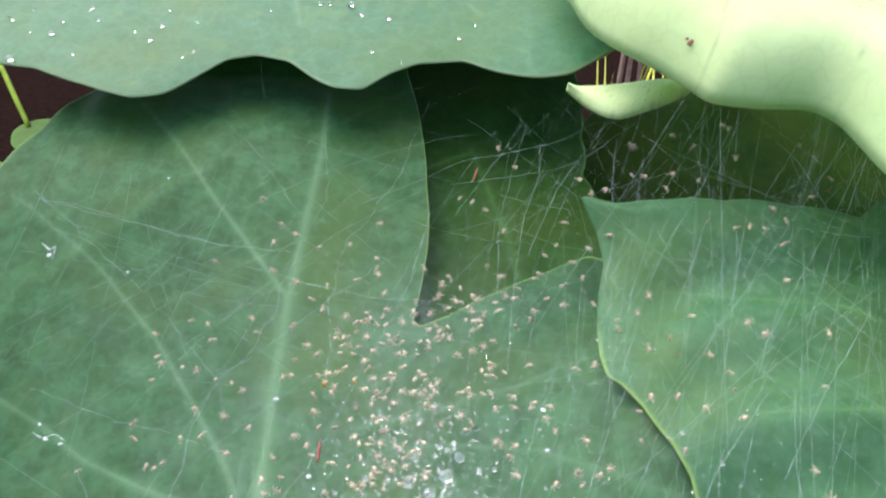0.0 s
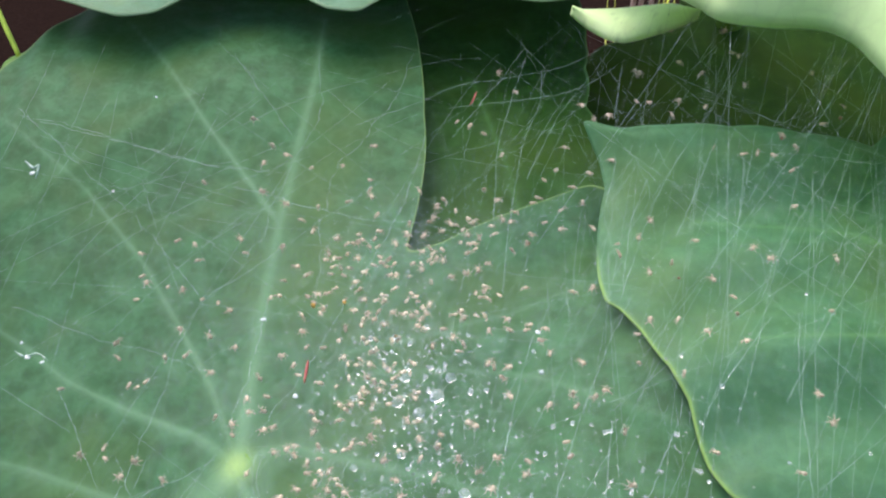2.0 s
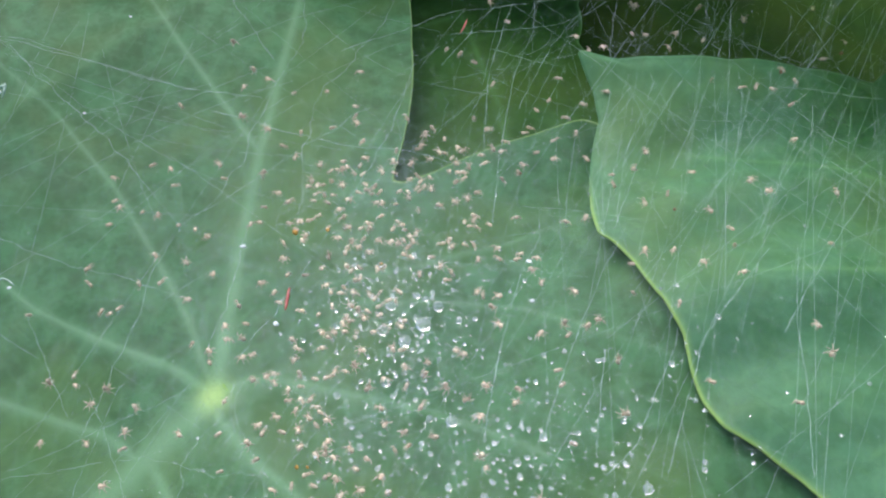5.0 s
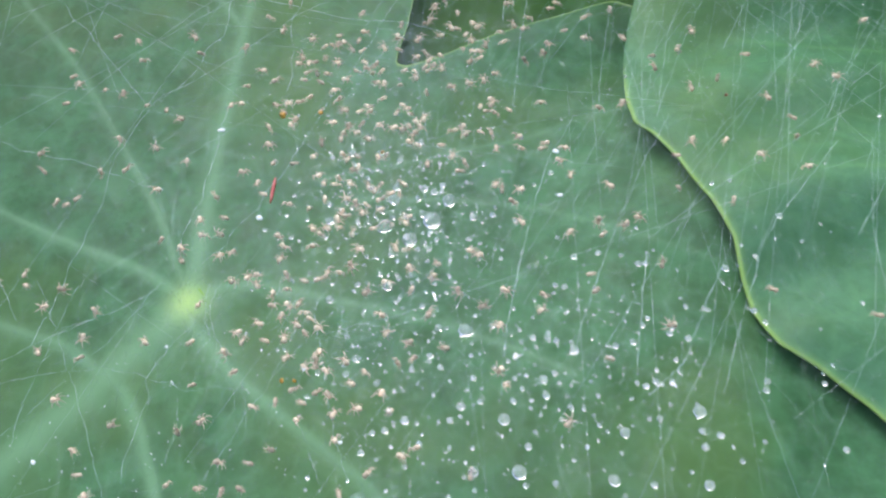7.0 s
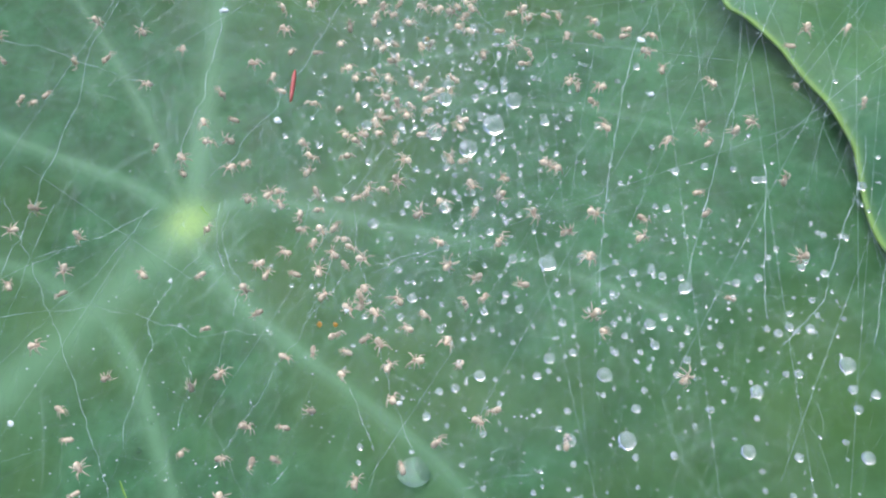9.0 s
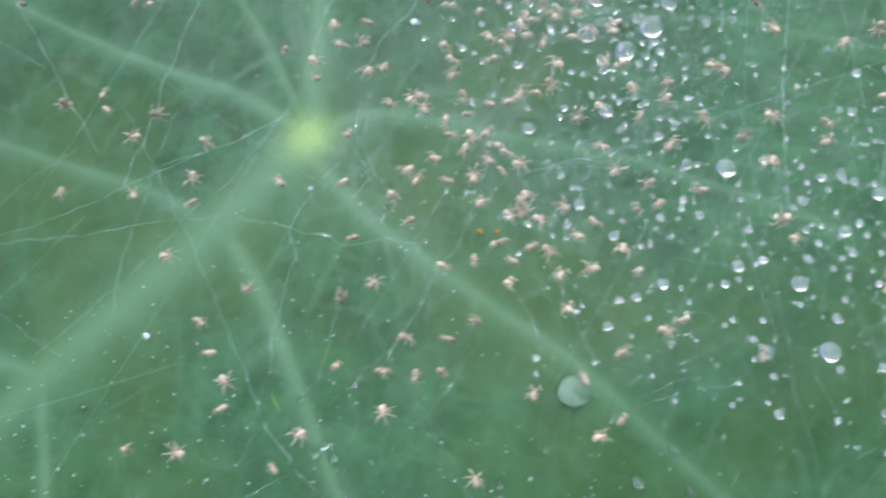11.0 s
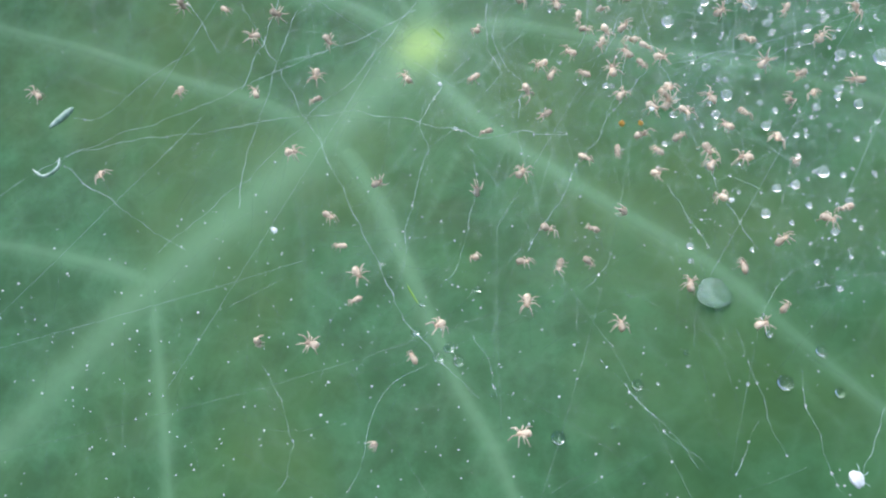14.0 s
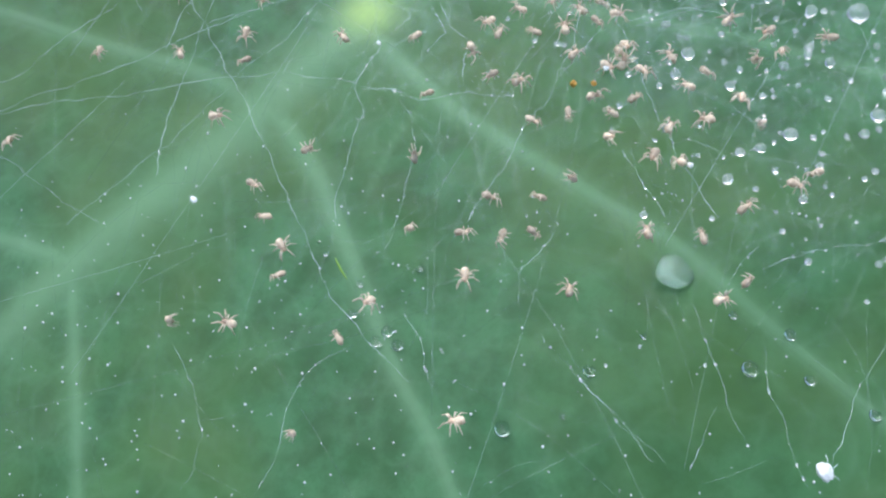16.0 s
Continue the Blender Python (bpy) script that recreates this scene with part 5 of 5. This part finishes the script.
def dew_beads(count, seed):
    """Tiny beads of dew strung on the thicker threads."""
    rnd = random.Random(seed)
    strands = [ob for ob in web.children if ob.name.startswith("thread")]
    bm = bmesh.new()
    for _ in range(count):
        ob = rnd.choice(strands)
        p = ob.data.vertices[rnd.randrange(len(ob.data.vertices))].co
        r = rnd.choice((0.05, 0.07, 0.09, 0.12, 0.18)) / 1000
        for w in bmesh.ops.create_icosphere(bm, subdivisions=1, radius=r)["verts"]:
            w.co = Vector((w.co.x, w.co.y, w.co.z * (0.65 if w.co.z < 0 else 1))) + p
    strands = [ob for ob in web.children if ob.name.startswith("long_silk")]
    for _ in range(count):
        vs = rnd.choice(strands[:2]).data.vertices
        i = 27 * rnd.randrange(len(vs) // 27) + 3 * rnd.randrange(8)
        p = vs[i].co.lerp(vs[i + 3].co, rnd.random())
        if p.y > 0.15 and rnd.random() < 0.8:
            continue
        r = rnd.choice((0.06, 0.08, 0.1, 0.14, 0.22)) / 1000
        for w in bmesh.ops.create_icosphere(bm, subdivisions=1, radius=r)["verts"]:
            w.co = Vector((w.co.x, w.co.y, w.co.z * (0.65 if w.co.z < 0 else 1))) + p
    ob = part("dew", bm, WATER, web, "tiny beads of dew on the threads")
    ob["kind"] = "stuff"


def guy_threads(count, seed):
    """Long strands from the edge of the curled leaf down to the sheet."""
    rnd = random.Random(seed)
    top = spline(np.array(ROLL_LOW[2:-2] + LIP_LOW[:3]) / 1000, 200)
    for _ in range(count):
        a = top[rnd.randrange(20, 180)]
        reach, way = rnd.uniform(0.025, 0.10), radians(rnd.choice((222, 230, 236, 242, 248, 256, 285)) + rnd.gauss(0, 6))
        x, y = a[0] + reach * math.cos(way), a[1] + reach * math.sin(way)
        b = np.array([x, y, float(sheet_z(np.array(x), np.array(y)))])
        mid = (a + b) / 2 - np.array([0, 0, 0.02 * reach])
        p = spline([a, mid, b], 9)
        p = p + np.array([[0.0002 * noise.noise(tuple(q * 150)), 0, 0.0002 * noise.noise(tuple(q * 170))] for q in p])
        mesh_object("thread", *tube(p, [rnd.choice((0.014, 0.018, 0.024)) / 1000] * 9, 4), rnd.choice((SILK, FINE_SILK, FINE_SILK)), web)


guy_threads(26, 5)
dew_beads(900, 6)

# ---- small things caught in the silk ----
def spray(name, count, centre, spread, sizes, height, lift, material, label, category, seed):
    """Uncountable specks: very small rounded grains in one mesh."""
    rnd = random.Random(seed)
    bm = bmesh.new()
    for _ in range(count):
        x, y = rnd.gauss(centre[0], spread[0]), rnd.gauss(centre[1], spread[1])
        r = rnd.choice(sizes) * rnd.uniform(0.7, 1.3) / 1000
        m = pose(x, y, float(height(np.array(x), np.array(y))) + lift + rnd.gauss(0, 0.0008), rnd.gauss(0, 12), rnd.gauss(0, 12), rnd.uniform(0, 360)) @ Matrix.Diagonal((r, r, r, 1))
        made = bmesh.ops.create_icosphere(bm, subdivisions=2, radius=1)["verts"]
        for w in made:
            w.co = m @ Vector((w.co.x, w.co.y, w.co.z * (0.66 if w.co.z < 0 else 1)))
    me = bpy.data.meshes.new(name)
    bm.to_mesh(me)
    bm.free()
    me.polygons.foreach_set("use_smooth", [True] * len(me.polygons))
    me.materials.append(material)
    return tagged(new(name, me), label, category, kind="stuff")


spray("droplet_spray", 330, (-0.0049, 0.1131), (0.011, 0.016), (0.13, 0.2, 0.28), sheet_z, 0, WATER, "mist of tiny water droplets on the silk", "droplets", 21)
spray("droplet_spray", 290, (0.0174, 0.0717), (0.016, 0.012), (0.13, 0.2, 0.3), sheet_z, 0, WATER, "mist of tiny water droplets on the silk", "droplets", 22)
spray("droplet_spray", 90, (0.06, 0.12), (0.03, 0.04), (0.1, 0.16, 0.2), sheet_z, 0, WATER, "sparse tiny water droplets on the silk", "droplets", 23)
spray("leaf_specks", 620, (-0.075, 0.055), (0.032, 0.018), (0.06, 0.085, 0.13), main_skin, 0.0001, TUFT, "pale specks of dust lying on the leaf", "specks", 24)
spray("leaf_specks", 520, (-0.018, 0.055), (0.032, 0.02), (0.055, 0.08, 0.11), main_skin, 0.0001, TUFT, "pale specks of dust lying on the leaf", "specks", 26)
spray("leaf_specks", 160, (-0.02, 0.05), (0.035, 0.02), (0.05, 0.07, 0.1), main_skin, 0.0001, WATER, "fine dew specks lying on the leaf", "specks", 25)


spray("silk_dust", 420, (0.085, 0.15), (0.03, 0.03), (0.045, 0.06, 0.08), sheet_z, 0, TUFT, "fine pale grains caught all over the silk", "specks", 27)
spray("silk_dust", 420, (0.0, 0.12), (0.035, 0.035), (0.04, 0.055, 0.075), sheet_z, -0.001, TUFT, "fine pale grains caught all over the silk", "specks", 28)
spray("droplet_spray", 75, (-0.004, 0.105), (0.010, 0.013), (0.24, 0.3, 0.38), sheet_z, 0, WATER, "small bright water droplets crowded on the silk", "droplets", 30)
spray("droplet_spray", 120, (-0.012, 0.128), (0.012, 0.012), (0.1, 0.14, 0.2), sheet_z, 0, WATER, "mist of tiny water droplets on the silk", "droplets", 29)


def tuft(px, py, r, seed, height=sheet_z):
    """A scrap of matted silk: a lumpy core with a few stray fibres."""
    x, y, r = px / 1000, py / 1000, 0.68 * r
    t = thing("silk_tuft", "small matted white scrap of silk", "silk tuft", "silk scraps")
    t.matrix_basis = pose(x, y, float(height(np.array(x), np.array(y))), 0, 0, seed * 47)
    bm = bmesh.new()
    bmesh.ops.create_icosphere(bm, subdivisions=4, radius=r / 1000)
    for w in bm.verts:
        w.co *= 0.88 + 0.25 * noise.noise(w.co * (1400 / r) + Vector((0, seed, 0))) + 0.42 * noise.noise(w.co * (600 / r) + Vector((seed, 0, 0)))
        w.co.x *= 1.35
        w.co.z *= 0.55
    part("core", bm, TUFT, t)
    rnd = random.Random(seed)
    for _ in range(4):
        a, k = rnd.uniform(0, 6.28), r / 1000 * rnd.uniform(1.2, 2.2)
        e = np.array([math.cos(a) * k, math.sin(a) * k, 0])
        mesh_object("fibre", *tube(spline([(0, 0, 0), e * 0.6 + (0, 0, k * 0.2), e], 5), [0.00003] * 5, 4), SILK, t)


tuft(-2.0, 38.1, 1.1, 2)
tuft(-60.2, 67.5, 0.48, 3)
tuft(-11.4, 65.3, 0.4, 4)
tuft(-18.1, 78.0, 0.48, 5)
tuft(-41.8, 84.6, 0.32, 6)
tuft(-29.7, 108.2, 0.72, 7)
tuft(-39.8, 128.5, 0.72, 8)
tuft(-106.1, 170.3, 0.8, 9)
tuft(-84.1, 165.6, 0.48, 10)
tuft(-95.6, 123.9, 0.8, 11)
tuft(-91.8, 122.4, 0.56, 12)
tuft(-98.2, 127.4, 0.48, 13)
tuft(-77.8, 193.3, 0.4, 14)
tuft(22.5, 119.4, 0.72, 15)
tuft(22.3, 108.7, 0.64, 16)

# a red sliver of plant hanging in the web, amber and brown crumbs
def sliver(points, r, material, label):
    p = spline(np.array(points) / 1000, 9)
    z = sheet_z(p[:, 0], p[:, 1])
    tagged(mesh_object("plant_sliver", *tube(np.column_stack([p, z]), r / 1000 * np.array([0.3, 0.8, 1, 1, 1.1, 1, 0.9, 0.7, 0.3]), 6), material), label, "plant debris", "debris in the web")


sliver([(-27.9, 116.8), (-28.0, 114.0), (-28.1, 111.2)], 0.32, RED, "red splinter of plant caught in the silk")
sliver([(10.1, 201.0), (9.3, 198.0), (8.3, 195.1)], 0.2, RED, "short red splinter caught in the silk")
sliver([(-89.3, 86.5), (-90.6, 85.2), (-92.1, 83.9)], 0.42, SHRED, "pale curled shred lying in the silk")
sliver([(-93.3, 78.3), (-91.5, 77.2), (-89.8, 78.3), (-89.9, 79.6)], 0.22, SHRED, "pale curled shred lying in the silk")
sliver([(-108.7, 173.5), (-106.0, 171.5), (-104.8, 172.3), (-104.9, 168.9)], 0.4, SHRED, "wet glistening shred on the silk")
sliver([(-99.4, 125.6), (-96.4, 124.0), (-93.4, 124.6), (-90.4, 122.7)], 0.25, SHRED, "wet glistening shred on the silk")
sliver([(-44.2, 59.4), (-43.5, 58.1), (-42.8, 57.0)], 0.10, STALK, "thin green shred caught in the silk")



def crumb(px, py, r, material, label, seed):
    bm = bmesh.new()
    bmesh.ops.create_icosphere(bm, subdivisions=2, radius=r / 1000)
    for w in bm.verts:
        w.co *= 0.85 + 0.5 * noise.noise(w.co * (1200 / r) + Vector((0, seed, 0)))
    me = bpy.data.meshes.new("crumb")
    bm.to_mesh(me)
    bm.free()
    me.materials.append(material)
    x, y = px / 1000, py / 1000
    ob = tagged(new("crumb", me), label, "plant debris", "debris in the web")
    ob.matrix_basis = pose(x, y, float(sheet_z(np.array(x), np.array(y))))


crumb(-28.3, 131.1, 0.7, AMBER, "amber plant crumb caught in the silk", 1)
crumb(-21.1, 131.1, 0.5, AMBER, "amber plant crumb caught in the silk", 2)
crumb(-8.7, 121.2, 0.35, AMBER, "amber plant crumb caught in the silk", 3)
crumb(-21.4, 76.3, 0.4, AMBER, "yellow plant crumb caught in the silk", 4)
crumb(-19.4, 76.1, 0.35, AMBER, "yellow plant crumb caught in the silk", 5)
crumb(51.0, 151.1, 0.4, BROWN, "brown crumb of plant caught in the silk", 6)
crumb(22.1, 146.6, 0.35, BROWN, "brown crumb of plant caught in the silk", 7)
crumb(54.4, 131.9, 0.35, BROWN, "brown crumb of plant caught in the silk", 8)
crumb(89.2, 178.7, 0.5, BROWN, "brown crumb of plant caught in the silk", 9)
crumb(106.1, 185.5, 0.5, BROWN, "brown crumb of plant caught in the silk", 10)


# ---- behind: a seedling, grass and twigs beyond the leaves ----
seedling = thing("seedling", "yellow-green seedling stem with one small round leaf", "plant")
stalk("stem", [level(-0.42, 0.50, -0.005), level(-0.36, 0.44, 0.36), (-0.236, 0.402, 0.405), (-0.222, 0.378, 0.408), (-0.203, 0.348, 0.403), (-0.190, 0.328, 0.398)], 0.0016, 0.0011, YELLOW_STALK, seedling)
blade("leaflet", (-0.184, 0.322), [(-194, 330), (-186, 335), (-176, 333), (-168, 325), (-166, 315), (-176, 307), (-187, 309), (-194, 318)], lambda x, y: 0.398 + 0.0 * x, SPROUT, seedling, rings=12, spokes=48, seed=17)
blade("leaflet", (-0.203, 0.300), [(-214, 303), (-206, 308), (-194, 306), (-190, 298), (-196, 292), (-208, 292)], lambda x, y: 0.392 + 0.0 * x, SPROUT, seedling, rings=12, spokes=48, seed=19)


def grass_blade(x, y, h, lean, turn, material, label):
    n = 9
    verts, faces = [], []
    for i in range(n):
        u = i / (n - 1)
        w = 0.0036 * (1 - u) ** 0.4 + 0.0002
        c = np.array([lean * u * u * math.cos(turn), lean * u * u * math.sin(turn), h * u])
        s = np.array([-math.sin(turn), math.cos(turn), 0]) * w
        verts += [c - s, c + (0, 0, -0.0006), c + s, c + (0, 0, -0.0014)]
    for i in range(n - 1):
        for k in range(4):
            faces.append((4 * i + k, 4 * i + (k + 1) % 4, 4 * i + 4 + (k + 1) % 4, 4 * i + 4 + k))
    ob = tagged(mesh_object("grass_blade", verts, faces, material), label, "grass", "grass beyond the leaves")
    ob.matrix_basis = pose(x, y, -0.005)


leaning = [ob for ob in scene.objects if ob.parent is None and ob not in (cam, sun, ground)]
for i in range(10):
    grass_blade(0.098 + 0.0045 * i + random.gauss(0, 0.005), 0.68 + random.gauss(0, 0.03), random.uniform(0.50, 0.60), random.uniform(0.04, 0.14), random.uniform(-0.5, 1.2), GRASS, "bright yellow-green blade of grass rising from the soil")
for i in range(3):
    p = [(0.145 + 0.008 * i, 0.72, -0.01), (0.15 + 0.008 * i + random.gauss(0, 0.004), 0.71, 0.25), (0.166 + 0.006 * i, 0.70, 0.52)]
    tagged(mesh_object("twig", *tube(spline(p, 12), np.linspace(0.0035, 0.0022, 12), 7), TWIG), "thin pinkish dry twig standing in the soil", "twig", "twigs beyond the leaves")
rnd = random.Random(31)
verts, faces = [], []
for _ in range(1500):
    x, y, h, a = rnd.gauss(0.85, 0.18), rnd.gauss(1.5, 0.12), rnd.uniform(0.25, 0.55), rnd.uniform(0, 6.28)
    o = len(verts)
    c, s = math.cos(a) * 0.006, math.sin(a) * 0.006
    verts += [(x - c, y - s, -0.01), (x + c, y + s, -0.01), (x + s * 6, y - c * 6, h), (x + s, y - c, -0.01)]
    faces += [(o, o + 1, o + 2), (o + 1, o + 3, o + 2), (o + 3, o, o + 2)]
tagged(mesh_object("tall_grass", verts, faces, MOSSY), "clump of dull yellow-green grass beyond the leaves", "grass", kind="stuff")


def motions():
    """The few spiderlings that walk over the silk; the rest sit still."""
    rows = [
        (0, -20.9, 50.8, 429.7, 82),
        (10, -20.9, 50.8, 429.7, 88),
        (11, -20.9, 50.8, 429.7, 94),
        (11.5, -20.9, 51.1, 429.7, 82),
        (12, -20.4, 52.8, 430.1, 88),
        (12.5, -19.9, 55.2, 430.7, 94),
        (13, -20.6, 56.1, 430.5, 82),
        (13.5, -21.2, 56.5, 430.4, 88),
        (14, -20.4, 56.6, 430.7, 94),
        (14.5, -20.5, 57.2, 430.7, 82),
        (15, -20.6, 57.6, 430.7, 88),
        (15.5, -20.5, 58.1, 430.8, 94),
        (16, -20.5, 58.2, 430.8, 82),
    ]
    up_left = [
        (0, -33.4, 71.3, 436.9, 60),
        (13, -33.4, 71.3, 436.9, 60),
        (13.5, -33.1, 71.5, 437.1, 64),
        (14, -32.2, 71.6, 437.3, 58),
        (14.3, -31.1, 71.8, 437.7, 70),
        (14.6, -31.6, 72.3, 437.6, 62),
        (15, -29.8, 74.3, 438.5, 68),
        (15.3, -29.5, 75.2, 438.7, 60),
        (15.6, -28.3, 76.3, 439.3, 50),
        (16, -26.8, 77.5, 439.9, 44),
    ]
    down = [
        (0, -13.9, 73.1, 443.0, -60),
        (13, -13.9, 73.1, 443.0, -60),
        (13.5, -13.4, 72.1, 443.1, -66),
        (14, -12.9, 71.9, 443.2, -72),
        (14.3, -12.2, 70.6, 443.3, -80),
        (14.6, -12.6, 69.9, 443.2, -88),
        (15, -13.8, 69.3, 442.8, -96),
        (15.3, -14.5, 68.6, 442.6, -104),
        (15.6, -14.3, 66.8, 442.5, -110),
        (16, -14.4, 66.9, 442.4, -118),
    ]
    by_drop = [
        (0, -16.0, 56.8, 440.7, 80),
        (13, -16.0, 56.8, 440.7, 80),
        (14.5, -15.8, 56.4, 440.7, 86),
        (16, -15.5, 58.9, 441.2, 94),
    ]
    for one, steps in zip(walkers, (rows, up_left, down, by_drop)):
        walk(one, [(t, TURN @ pose(x / 1000, y / 1000, z / 1000, 0, 0, turn)) for t, x, y, z, turn in steps])


walkers = [copy_thing(KINDS[k], pose(0, 0, 0)) for k in (0, 6, 2, 4)]
for kind_of, (x, y) in zip(KINDS, ((-70, 140), (-60, 150), (30, 150), (20, 120), (-14, 150), (2, 122), (-30, 124), (12, 140))):
    kind_of.matrix_basis = pose(x / 1000, y / 1000, float(sheet_z(np.array(x / 1000), np.array(y / 1000))), 0, 0, x)
for ob in leaning:
    ob.matrix_basis = TURN @ ob.matrix_basis
motions()
